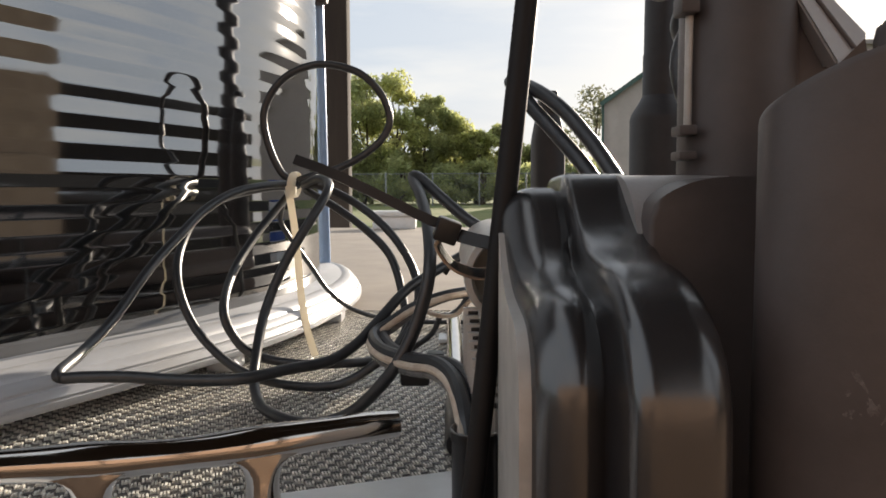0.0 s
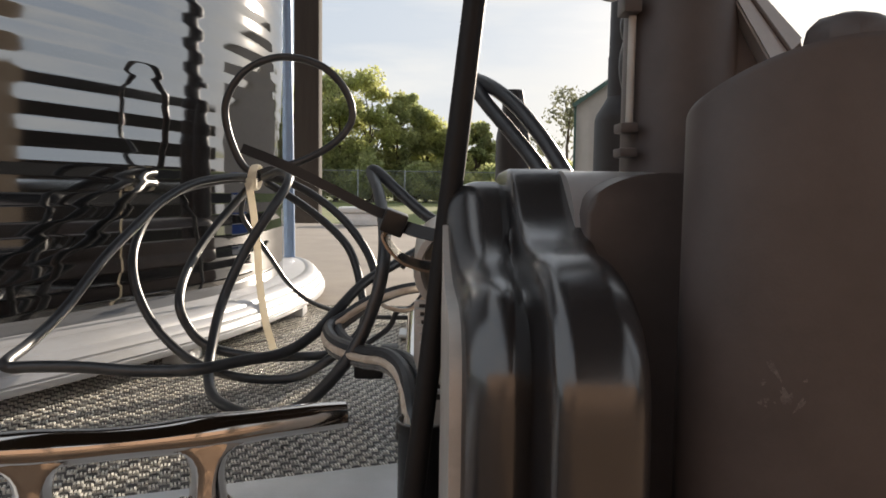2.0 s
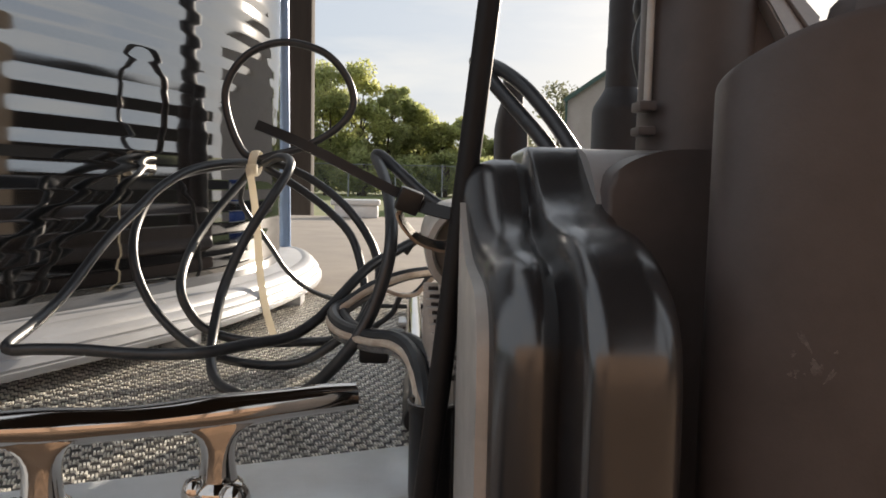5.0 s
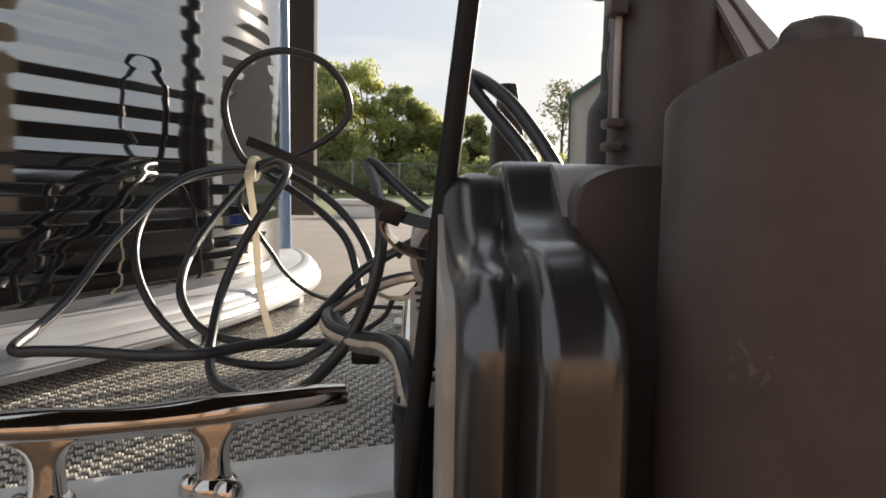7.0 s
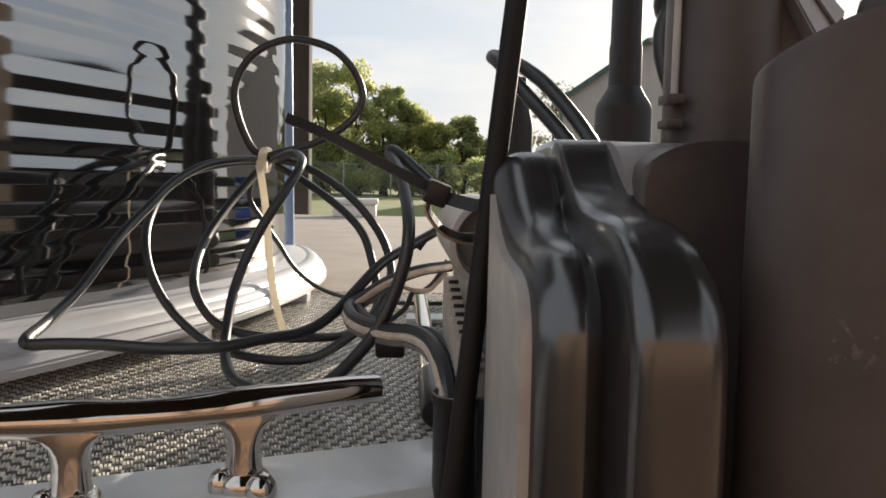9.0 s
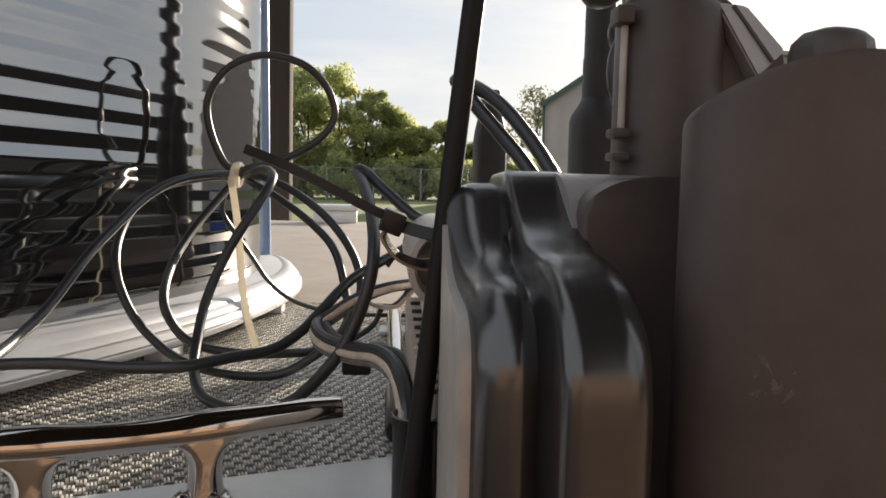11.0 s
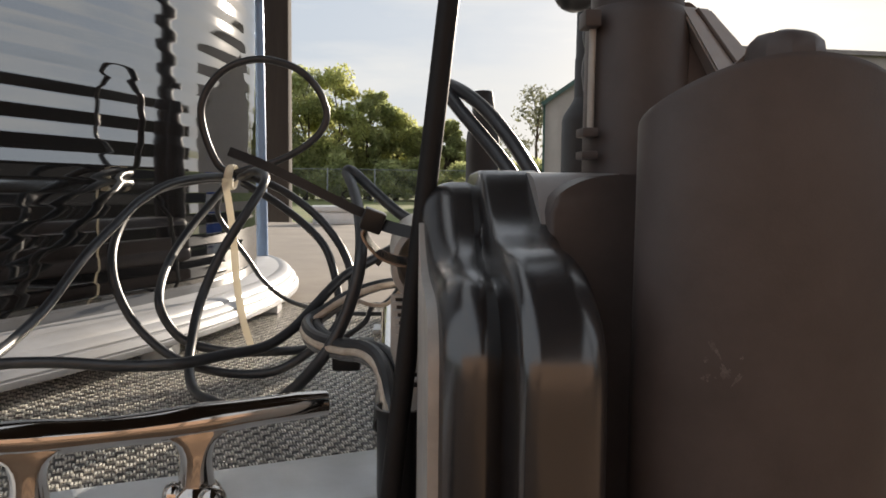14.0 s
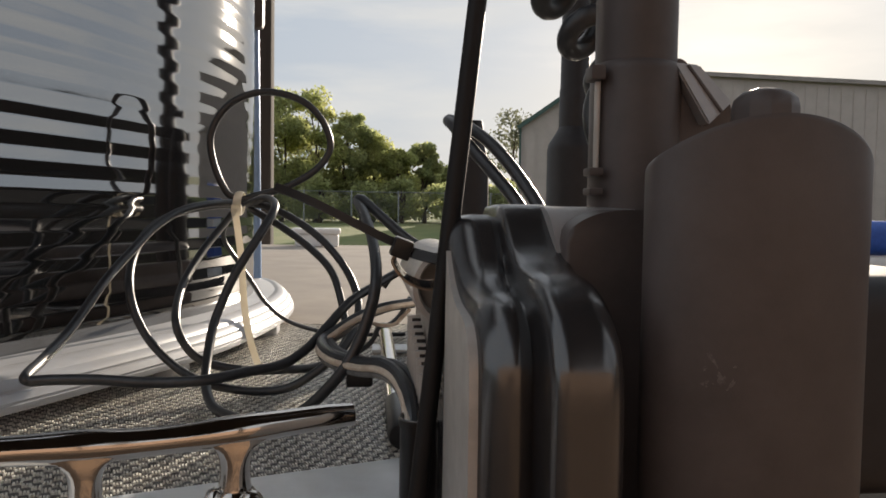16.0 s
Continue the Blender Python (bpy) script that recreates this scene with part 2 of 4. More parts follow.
def box_bm(size, at=(0, 0, 0), bevel=0.0, turn=None, segs=2):
    bm = bmesh.new()
    bmesh.ops.create_cube(bm, size=1.0, matrix=Matrix.Translation(at) @ (turn or Matrix()) @ Matrix.Diagonal((*size, 1)))
    if bevel:
        bmesh.ops.bevel(bm, geom=bm.edges[:], offset=bevel, segments=segs, profile=0.6, affect="EDGES", clamp_overlap=True)
    return bm


def lathe_bm(profile, at=(0, 0, 0), seg=32, turn=None):
    """Profile rows of (radius, height) turned round the upright axis."""
    bm = bmesh.new()
    m = Matrix.Translation(at) @ (turn or Matrix())
    rings = [[bm.verts.new(m @ Vector((r * math.cos(2 * math.pi * k / seg), r * math.sin(2 * math.pi * k / seg), z))) for k in range(seg)] for r, z in profile]
    for a, b in zip(rings, rings[1:]):
        for k in range(seg):
            bm.faces.new((a[k], a[(k + 1) % seg], b[(k + 1) % seg], b[k]))
    bm.faces.new(rings[0][::-1])
    bm.faces.new(rings[-1])
    return bm


def merge(*parts_bm):
    """Joins several bmeshes into the first."""
    first = parts_bm[0]
    for other in parts_bm[1:]:
        me = bpy.data.meshes.new("joined")
        other.to_mesh(me)
        other.free()
        first.from_mesh(me)
        bpy.data.meshes.remove(me)
    return first


# ---- ground and distance ----
def build_ground():
    n, size = 60, 900.0
    verts, faces = [], []
    steps = [(-1) ** (0 if k >= 0 else 1) * (abs(k) / 30) ** 2.2 * size for k in range(-30, 31)]
    for y in steps:
        for x in steps:
            lift = 0.25 * noise.noise(Vector((x * 0.03, y * 0.03, 0.0))) if abs(x) + abs(y) > 25 else 0.0
            verts.append((x, y, -0.75 + lift * 0.5))
    for j in range(n):
        for i in range(n):
            a = j * (n + 1) + i
            faces.append((a, a + 1, a + n + 2, a + n + 1))
    tagged(mesh_object("ground", verts, faces, M_GRASS), "mown green grass ground reaching the tree line", "grass", kind="structure")


def build_tree(name, at, height, width, leaves, seed, mat, leaf, label, density=1.0):
    rnd = random.Random(seed)
    tree = empty(name, label, "tree", group="trees behind the fence")
    tree.location = at
    trunk_line = spline([(0, 0, 0), (0.1 * rnd.uniform(-1, 1), 0.1, height * 0.25), (0.3 * rnd.uniform(-1, 1), 0, height * 0.5), (0.2, 0.1, height * 0.8)], 5)
    bm = tube_bm(trunk_line, [0.22 * (1 - 0.85 * i / (len(trunk_line) - 1)) for i in range(len(trunk_line))], 8)
    clumps = []
    for k in range(int(44 * density)):
        a, h = rnd.uniform(0, 2 * math.pi), rnd.uniform(0.16, 0.97)
        reach = width / 2 * math.sqrt(max(0.05, 1 - ((h - 0.45) / 0.56) ** 2)) * rnd.uniform(0.35, 1.0)
        c = Vector((reach * math.cos(a), reach * math.sin(a), h * height))
        clumps.append((c, rnd.uniform(0.09, 0.21) * width))
        if k % 3 == 0:
            start = Vector((0, 0, max(0.15, h - 0.25) * height))
            limb = spline([start, start.lerp(c, 0.5) + Vector((0, 0, 0.3)), c], 3)
            bm = merge(bm, tube_bm(limb, [0.07 * (1 - 0.8 * i / (len(limb) - 1)) for i in range(len(limb))], 5))
    part("trunk", bm, M_BARK, tree)
    verts, faces = [], []
    for _ in range(leaves):
        c, r = rnd.choice(clumps)
        d = Vector((rnd.gauss(0, 1), rnd.gauss(0, 1), rnd.gauss(0, 0.8)))
        d = d.normalized() * r * rnd.random() ** 0.45 if d.length > 0 else d
        p = c + d
        if p.z < 0.3:
            continue
        e1 = Vector((rnd.gauss(0, 1), rnd.gauss(0, 1), rnd.gauss(0, 1))).normalized()
        e2 = e1.cross(Vector((rnd.gauss(0, 1), rnd.gauss(0, 1), rnd.gauss(0, 1)))).normalized()
        s = leaf * rnd.uniform(0.6, 1.4)
        b = len(verts)
        verts += [p - e1 * s, p + e2 * s * 0.55 + e1 * s * 0.1, p + e1 * s, p - e2 * s * 0.55 + e1 * s * 0.1]
        faces.append((b, b + 1, b + 2, b + 3))
    me = bpy.data.meshes.new("crown")
    me.from_pydata([tuple(v) for v in verts], [], faces)
    me.materials.append(mat)
    crown = new("crown", me)
    crown.parent = tree
    return tree


def build_fence_line():
    fence = empty("chain_link_fence", "grey galvanised chain link fence before the trees", "fence")
    y, z0 = 48.0, -0.8
    for k in range(12):
        x = -13.0 + 3.0 * k
        part("post", lathe_bm([(0.05, 0), (0.05, 2.25), (0.02, 2.3)], (x, y, z0), 8), M_WIRE, fence)
    part("top_rail", tube_bm([Vector((-14, y, z0 + 2.2)), Vector((21, y, z0 + 2.2))], 0.03, 6), M_WIRE, fence)
    verts, faces = [], []

    def wire(a, b):
        d = Vector((0, 0, 0.007))
        s = len(verts)
        verts.extend([a - d, b - d, b + d, a + d])
        faces.append((s, s + 1, s + 2, s + 3))
    for k in range(150):
        x = -14 + 0.2333 * k
        wire(Vector((x, y + 0.02, z0)), Vector((x + 2.1, y + 0.02, z0 + 2.15)))
        wire(Vector((x + 2.1, y + 0.03, z0)), Vector((x, y + 0.03, z0 + 2.15)))
    tagged(mesh_object("wire_mesh", verts, faces, M_WIRE, fence, smooth=False), kind="stuff")


def build_shed():
    """A metal building: gable end facing the boat, with sheet ribs, trim and a low roof."""
    shed = empty("metal_building", "tan metal-sided building with green roof trim", "building")
    shed.matrix_world = pose(8.2, 40.0, 0, 0, 0, -12.5)
    base, left, apex_x, right = -0.75, 0.0, 4.4, 26.0
    eave, apex, eave_r = 4.80, 7.85, 6.55
    v = [(left, 0, base), (right, 0, base), (right, 0, eave_r), (apex_x, 0, apex), (left, 0, eave)]
    back = [(a, b + 26.0, c) for a, b, c in v]
    faces = [(0, 1, 2, 3, 4), (9, 8, 7, 6, 5), (0, 4, 9, 5), (1, 6, 7, 2), (0, 5, 6, 1), (4, 3, 8, 9), (3, 2, 7, 8)]
    mesh_object("wall", v + back, faces, M_METAL_WALL, shed, smooth=False)
    ribs = bmesh.new()
    x = left + 0.3
    while x < right - 0.2:
        top = eave + (apex - eave) * (x - left) / (apex_x - left) if x < apex_x else apex + (eave_r - apex) * (x - apex_x) / (right - apex_x)
        bmesh.ops.create_cube(ribs, size=1.0, matrix=Matrix.Translation((x, -0.02, (base + top) / 2 - 0.1)) @ Matrix.Diagonal((0.06, 0.05, top - base - 0.3, 1)))
        x += 0.6
    part("siding_ribs", ribs, M_METAL_WALL, shed, smooth=False)
    for a, b in (((left - 0.1, eave - 0.02), (apex_x, apex + 0.06)), ((apex_x, apex + 0.06), (right + 0.3, eave_r + 0.05))):
        d = Vector((b[0] - a[0], 0, b[1] - a[1]))
        ang = Matrix.Rotation(-math.atan2(d.z, d.x), 4, "Y")
        part("roof", box_bm((d.length, 26.6, 0.12), ((a[0] + b[0]) / 2, 13.1, (a[1] + b[1]) / 2 + 0.06), 0, ang), M_ROOF, shed, smooth=False)
        part("roof_trim", box_bm((d.length, 0.06, 0.22), ((a[0] + b[0]) / 2, -0.26, (a[1] + b[1]) / 2), 0, ang), M_GREEN_TRIM if a[0] < 0 else M_ROOF, shed, smooth=False)
    part("corner_trim", box_bm((0.12, 0.1, eave - base), (left + 0.03, -0.07, (eave + base) / 2)), M_GREEN_TRIM, shed, smooth=False)


build_ground()
build_fence_line()
build_shed()
for at, h, w, seed in (((-9.8, 57, -0.8), 8.6, 7.0, 1), ((-6.3, 56, -0.8), 9.3, 6.0, 2), ((-3.9, 57, -0.8), 9.7, 5.4, 3), ((-1.6, 58, -0.8), 8.5, 5.0, 4), ((0.4, 59, -0.8), 6.9, 4.4, 5), ((2.3, 58, -0.8), 5.6, 3.6, 6), ((4.6, 60, -0.8), 6.3, 3.2, 7), ((7.2, 62, -0.8), 4.6, 3.6, 8), ((-14.5, 60, -0.8), 9.5, 7.0, 9)):
    build_tree("tree", at, h, w, 14000, seed, M_LEAF_WARM if seed in (3, 5, 6) else M_LEAF, 0.13, "full yellow-green leafy tree in the sun" if seed in (3, 5, 6) else "full green leafy tree with yellow-green sunlit patches")
for k in range(9):
    build_tree("bush", (-12 + 2.9 * k, 52.5 + (k % 3), -0.8), 2.6 + 0.5 * (k % 2), 3.8, 3500, 20 + k, M_LEAF, 0.13, "low dark green bush behind the fence", 0.6)
for k in range(8):
    build_tree("bush", (-16 + 4.6 * k, 66, -0.8), 3.4 + 0.6 * (k % 3), 6.4, 3000, 80 + k, M_LEAF, 0.2, "low dense green bush under the trees", 0.8)
build_tree("tree", (15.4, 78, -0.8), 12.2, 6.5, 1500, 41, M_LEAF_HAZED, 0.2, "sparse tree far behind the building, haze in its leaf colour", 0.8)
build_tree("tree", (11.5, 80, -0.8), 8.2, 5.0, 1200, 42, M_LEAF_HAZED, 0.2, "sparse tree far behind the fence, haze in its leaf colour", 0.8)
wall_behind = part("wall_behind", box_bm((34, 0.3, 4.4), (2, -10.5, 1.45)), M_BROWN_WALL, smooth=False)
tagged(wall_behind, "plain brown building wall behind the boat", "wall", kind="structure")
lot = part("pavement", box_bm((60, 38, 0.2), (6, -1.5, -0.80)), M_ASPHALT, smooth=False)
tagged(lot, "dark worn asphalt lot round the boat", "pavement", kind="structure")
# Unseen wall, added so the panel's ribs mirror a dark skyline.
wall_side = part("wall_side", box_bm((0.3, 70, 3.6), (35, -3, 1.05)), M_TIMBER, smooth=False)
tagged(wall_side, "unseen plain dark wall, added for the dark stripes in the panel", "wall", kind="structure")
annex = part("wall_annex", box_bm((0.4, 17.0, 8.2), (33, -1.5, 3.3)), M_TAN_WALL, smooth=False)
tagged(annex, "plain tan building wall beside the asphalt lot", "wall", kind="structure")
# Unseen overhead sheet, added to give chrome and cover their dark reflections.
awning = part("awning", box_bm((2.3, 7.8, 0.12), (0.68, -2.3, 2.45)), M_TIMBER, smooth=False)
tagged(awning, "unseen dark sheet overhead, added for dark reflections in chrome and cover", "awning", kind="structure")
# Posts added with the overhead sheet, out of view as well.
for y in (-0.7, -3.0, -5.6):
    tagged(part("overhead_post", box_bm((0.12, 0.12, 3.15), (1.72, y, 0.82), 0.01), M_TIMBER), "unseen dark post added under the overhead sheet", "post", group="awning posts")

# ---- the boat's deck ----
EDGE_A, EDGE_B = Vector((-0.118, 0.310, 0)), Vector((0.0, 0.351, 0))  # two places on the near edge of the vinyl
edge_way = (EDGE_B - EDGE_A).normalized()
edge_out = Vector((edge_way.y, -edge_way.x, 0))  # towards the water


def on_edge(s, out=0.0, z=0.0):
    return EDGE_A + edge_way * s + edge_out * out + Vector((0, 0, z))


def build_deck():
    c = [on_edge(-1.6), on_edge(0.31), Vector((0.37, 0.75, 0)), Vector((0.42, 3.0, 0)), Vector((-2.6, 3.0, 0))]
    n = len(c)
    low = Vector((0, 0, -0.045))
    verts = [p - Vector((0, 0, 0.0012)) for p in c] + [p + low for p in c]
    faces = [tuple(range(n)), tuple(range(2 * n - 1, n - 1, -1))] + [(k, k + n, (k + 1) % n + n, (k + 1) % n) for k in range(n)]
    deck = tagged(mesh_object("floor", verts, faces, M_VINYL, smooth=False), "boat deck covered in grey-beige woven vinyl", "floor", kind="structure")
    # far weave as one paler sheet, sun glare painted in
    far = [Vector((-1.93, 0.86, 0)), Vector((0.372, 0.86, 0)), Vector((0.419, 2.98, 0)), Vector((-2.55, 2.98, 0))]
    k = len(far)
    verts = [p + Vector((0, 0, h)) for h in (0.0006, -0.0006) for p in far]
    faces = [(0, 1, 2, 3), (7, 6, 5, 4)] + [(a, a + k, (a + 1) % k + k, (a + 1) % k) for a in range(k)]
    mesh_object("vinyl_sheet", verts, faces, M_VINYL_FAR, deck, "far deck vinyl with sun glare in its pale tan colour", smooth=False)
    return deck


def build_weave(deck):
    """The strands of the vinyl near the camera: pairs of pale strands stand up between darker ones that run along the edge."""
    rnd = random.Random(5)
    pitch, row = 0.0092, 0.0052
    pads = {"pale_strand": [], "dark_strand": []}
    for j in range(0, 104):
        for i in range(-40, 43):
            s0 = 0.118 + (i + 0.5 * (j % 2) + 0.012 * (j % 9)) * pitch
            for k in (-1, 0, 1):
                pads["pale_strand"].append((s0 + k * 0.00158, j * row + 0.0028 + 0.00035 * ((i + k) % 2), 0.00064, 0.0023, 0.0013))
                pads["dark_strand"].append((s0 + 0.5 * pitch, j * row + 0.0028 + k * 0.00155, 0.0023, 0.00068, 0.0008))
    for name, rows in pads.items():
        verts, faces = [], []
        for s0, inward, a, b, h in rows:
            p = on_edge(s0 + rnd.uniform(-1, 1) * 0.0001, -inward + rnd.uniform(-1, 1) * 0.0001)
            if p.x < -0.30 or p.x > 0.2:
                continue
            h *= rnd.uniform(0.85, 1.15)
            tilt = rnd.uniform(-0.08, 0.08)
            c, d = math.cos(tilt), math.sin(tilt)
            ex, ey = edge_way * c + edge_out * d, edge_out * c - edge_way * d
            s = len(verts)
            for u, v, w in ((-1, -1, -0.3), (1, -1, -0.3), (1, 1, -0.3), (-1, 1, -0.3), (-0.75, -0.8, 1), (0.75, -0.8, 1), (0.75, 0.8, 1), (-0.75, 0.8, 1)):
                u, v = u * a, v * b
                verts.append((p.x + ex.x * u + ey.x * v, p.y + ex.y * u + ey.y * v, -0.001 + h * w))
            faces += [(s + 4, s + 5, s + 6, s + 7), (s, s + 1, s + 5, s + 4), (s + 1, s + 2, s + 6, s + 5), (s + 2, s + 3, s + 7, s + 6), (s + 3, s, s + 4, s + 7)]
        me = bpy.data.meshes.new(name)
        me.from_pydata(verts, [], faces)
        me.materials.append(M_STRAND_LIGHT if name == "pale_strand" else M_STRAND_DARK)
        ob = new(name, me)
        ob.parent = deck
        tagged(ob, kind="stuff")


def build_trim():
    """An aluminium angle along the near edge: a flat top, a rounded nose and a face that goes down."""
    prof = [(0.000, -0.002), (0.000, 0.0026), (0.002, 0.0034), (0.050, 0.0034), (0.054, 0.0024), (0.056, -0.001), (0.056, -0.09), (0.052, -0.09), (0.052, -0.004)]
    verts, faces = [], []
    n = len(prof)
    for s in (-1.6, 0.31):
        verts += [on_edge(s, o, z) for o, z in prof]
    faces = [(k, (k + 1) % n, n + (k + 1) % n, n + k) for k in range(n)] + [tuple(range(n))[::-1], tuple(range(n, 2 * n))]
    tagged(mesh_object("trim", verts, faces, M_TRIM, sharp=30), "satin aluminium edge trim along the boat deck", "trim", kind="structure")


def build_hull():
    body = part("hull", box_bm((1.7, 2.2, 0.5), (-0.85, 1.85, -0.32), 0.05), M_TRIM)
    tagged(body, "aluminium boat hull under the deck", "hull", kind="structure")


def build_dock():
    """Boards of the landing beside the boat, behind the camera."""
    turn = Matrix.Rotation(math.atan2(edge_way.y, edge_way.x), 4, "Z")
    dock = empty("dock", "weathered brown timber boards of the landing", "dock", kind="structure")
    for k in range(18):
        p = on_edge(0.1 + 0.03 * (k % 3), 0.19 + 0.15 * k, -0.20 - 0.002 * (k % 2))
        part("board", box_bm((4.2, 0.138, 0.035), p, 0.004, turn), M_DOCK, dock)


# ---- the fence round the deck: ribbed panel on a rail ----
FENCE = spline([(-0.292, 0.300, 0), (-0.237, 0.402, 0), (-0.184, 0.508, 0), (-0.141, 0.615, 0), (-0.112, 0.745, 0), (-0.102, 0.865, 0),
                (-0.114, 0.98, 0), (-0.145, 1.085, 0), (-0.205, 1.15, 0), (-0.31, 1.175, 0), (-0.60, 1.18, 0)], 10)
PANEL = spline([(-0.355, 0.285, 0), (-0.297, 0.393, 0), (-0.247, 0.493, 0), (-0.208, 0.580, 0), (-0.172, 0.685, 0), (-0.156, 0.760, 0), (-0.150, 0.835, 0),
                (-0.155, 0.910, 0), (-0.174, 0.985, 0), (-0.215, 1.045, 0), (-0.30, 1.075, 0), (-0.60, 1.08, 0)], 10)


def offset_path(path, d):
    out = []
    for i, p in enumerate(path):
        t = (path[min(i + 1, len(path) - 1)] - path[max(i - 1, 0)]).normalized()
        out.append(p + Vector((-t.y, t.x, 0)) * d)
    return out


def sweep_profile(path, prof):
    """prof: rows of (inset to the left of the way, height)."""
    verts, n = [], len(prof)
    lines = {o: offset_path(path, o) for o, _ in prof}
    for i in range(len(path)):
        verts += [lines[o][i] + Vector((0, 0, z)) for o, z in prof]
    faces = [(i * n + k, i * n + (k + 1) % n, (i + 1) * n + (k + 1) % n, (i + 1) * n + k) for i in range(len(path) - 1) for k in range(n)]
    faces += [tuple(range(n)), tuple(range(len(verts) - n, len(verts)))[::-1]]
    return verts, faces


def build_fence_panel():
    fence = empty("deck_fence", "glossy black ribbed boat fence panel on an aluminium rail", "boat fence")
    prof = [(0.080, 0.0105), (0.004, 0.0105), (0.0012, 0.0113), (0.0003, 0.0130), (0.0005, 0.0158), (0.0016, 0.0164), (0.0016, 0.0174), (0.0011, 0.0180), (0.0030, 0.0228), (0.0044, 0.0233), (0.0047, 0.0243),
            (0.0046, 0.0250), (0.0085, 0.0300), (0.0100, 0.0304), (0.0107, 0.0314), (0.0110, 0.0322), (0.0150, 0.0352), (0.0185, 0.0363), (0.0225, 0.0366), (0.0240, 0.0357), (0.0262, 0.0357), (0.0275, 0.0366), (0.080, 0.0366)]
    v, f = sweep_profile(FENCE, prof)
    mesh_object("bottom_rail", v, f, M_RAIL, fence, "pale brushed aluminium bottom rail", sharp=40)
    # ribbed sheet
    face = PANEL
    back = offset_path(PANEL, 0.004)
    z0, z1, step = 0.034, 0.62, 0.00125
    rows = int((z1 - z0) / step)
    pitch, amp = 0.0200, 0.00022
    verts, faces = [], []
    n = len(face)
    ways = [(b - a).normalized() for a, b in zip(face, back)]
    for j in range(rows + 1):
        z = z0 + j * step
        for i in range(n):
            ripple = amp * (4 * abs((z / pitch) % 1.0 - 0.5) - 1) + 0.00004 * noise.noise(Vector((i * 0.35, z * 60, 2.0)))
            p = face[i] + ways[i] * ripple
            verts.append((p.x, p.y, z))
    for j in range(rows):
        for i in range(n - 1):
            a = j * n + i
            faces.append((a, a + 1, a + n + 1, a + n))
    b0 = len(verts)
    for z in (z0, z1):
        verts += [(p.x, p.y, z) for p in back]
    faces += [(b0 + i, b0 + n + i, b0 + n + i + 1, b0 + i + 1) for i in range(n - 1)]
    top = rows * n
    faces += [(top + i, top + i + 1, b0 + n + i + 1, b0 + n + i) for i in range(n - 1)]
    mesh_object("panel", verts, faces, M_PANEL, fence, "glossy black horizontally ribbed sheet")
    prof = [(0.000, 0.62), (0.000, 0.655), (0.006, 0.66), (0.036, 0.66), (0.040, 0.655), (0.040, 0.62)]
    v, f = sweep_profile(offset_path(PANEL, -0.018), prof)
    mesh_object("top_rail", v, f, M_RAIL, fence, sharp=40)
    for i in (3, 26, 44, 58):
        p = offset_path(FENCE, 0.016)[i]
        part("riser", box_bm((0.022, 0.03, 0.0108), (p.x, p.y, 0.0053), 0.002), M_RAIL, fence)
    # upright tube where the panel ends
    part("upright", tube_bm([Vector((-0.1765, 1.08, 0.036)), Vector((-0.1785, 1.08, 0.2)), Vector((-0.184, 1.08, 0.66))], 0.0080, 20), M_POST, fence, "blue-grey anodised upright tube")
    part("latch", box_bm((0.034, 0.02, 0.07), (-0.181, 1.068, 0.435), 0.008), M_MATT, fence, "dark latch bracket on the upright")
    return fence


# ---- cleat ----
def build_cleat():
    cleat = empty("mooring_cleat", "polished chrome mooring cleat bolted on the deck trim", "cleat")
    axis = lambda s, z: Vector((-0.072 + 0.946 * s, 0.2925 + 0.325 * s, z))
    line = [axis(-0.118 + 0.174 * k / 40, 0.0375 + 0.0015 * math.cos(k / 40 * 2 * math.pi)) for k in range(41)]
    radii = []
    for k in range(41):
        s = -0.118 + 0.174 * k / 40
        end = min(k, 40 - k) / 3
        near = math.exp(-((s - 0.0) / 0.017) ** 2) + math.exp(-((s + 0.062) / 0.017) ** 2)
        radii.append((0.0062 + 0.0012 * near) * (1.0 if end >= 1 else 0.9 + 0.1 * end))
    part("horn_bar", tube_bm(line, radii, 24), M_CHROME, cleat)
    for s in (0.0, -0.062):
        p = axis(s, 0.0)
        prof = [(0.0105, 0.0034), (0.0108, 0.006), (0.0098, 0.0085), (0.0076, 0.0105), (0.0072, 0.013), (0.0068, 0.018), (0.0069, 0.022), (0.0074, 0.025), (0.0084, 0.0278), (0.0102, 0.0302), (0.0130, 0.0322), (0.0165, 0.0335), (0.0165, 0.0365)]
        leg = lathe_bm(prof, (p.x, p.y, 0), 40)
        way, across = Vector((0.946, 0.325, 0)), Vector((-0.325, 0.946, 0))
        for v in leg.verts:  # the top spreads along the bar only
            if v.co.z > 0.0215:
                d = v.co - p
                k = d.dot(across)
                lim = 0.0064 - 0.17 * max(0.0, abs(d.dot(way)) - 0.006)
                v.co -= across * (k - max(-lim, min(lim, k)))
        part("leg", leg, M_CHROME, cleat)
        for dx, dy, k in ((0.0085, -0.0085, 0.82), (-0.0085, -0.0040, 0.62)):
            part("bolt_head", lathe_bm([(0.0072 * k, 0.0034), (0.0076 * k, 0.0055), (0.0068 * k, 0.0085), (0.0048 * k, 0.0108), (0.0022 * k, 0.0119), (0.0006, 0.0121)], (p.x + dx, p.y + dy, 0), 24), M_CHROME, cleat, "domed chrome bolt head")


# ---- the cable bundle ----
CABLE_R = 0.0032


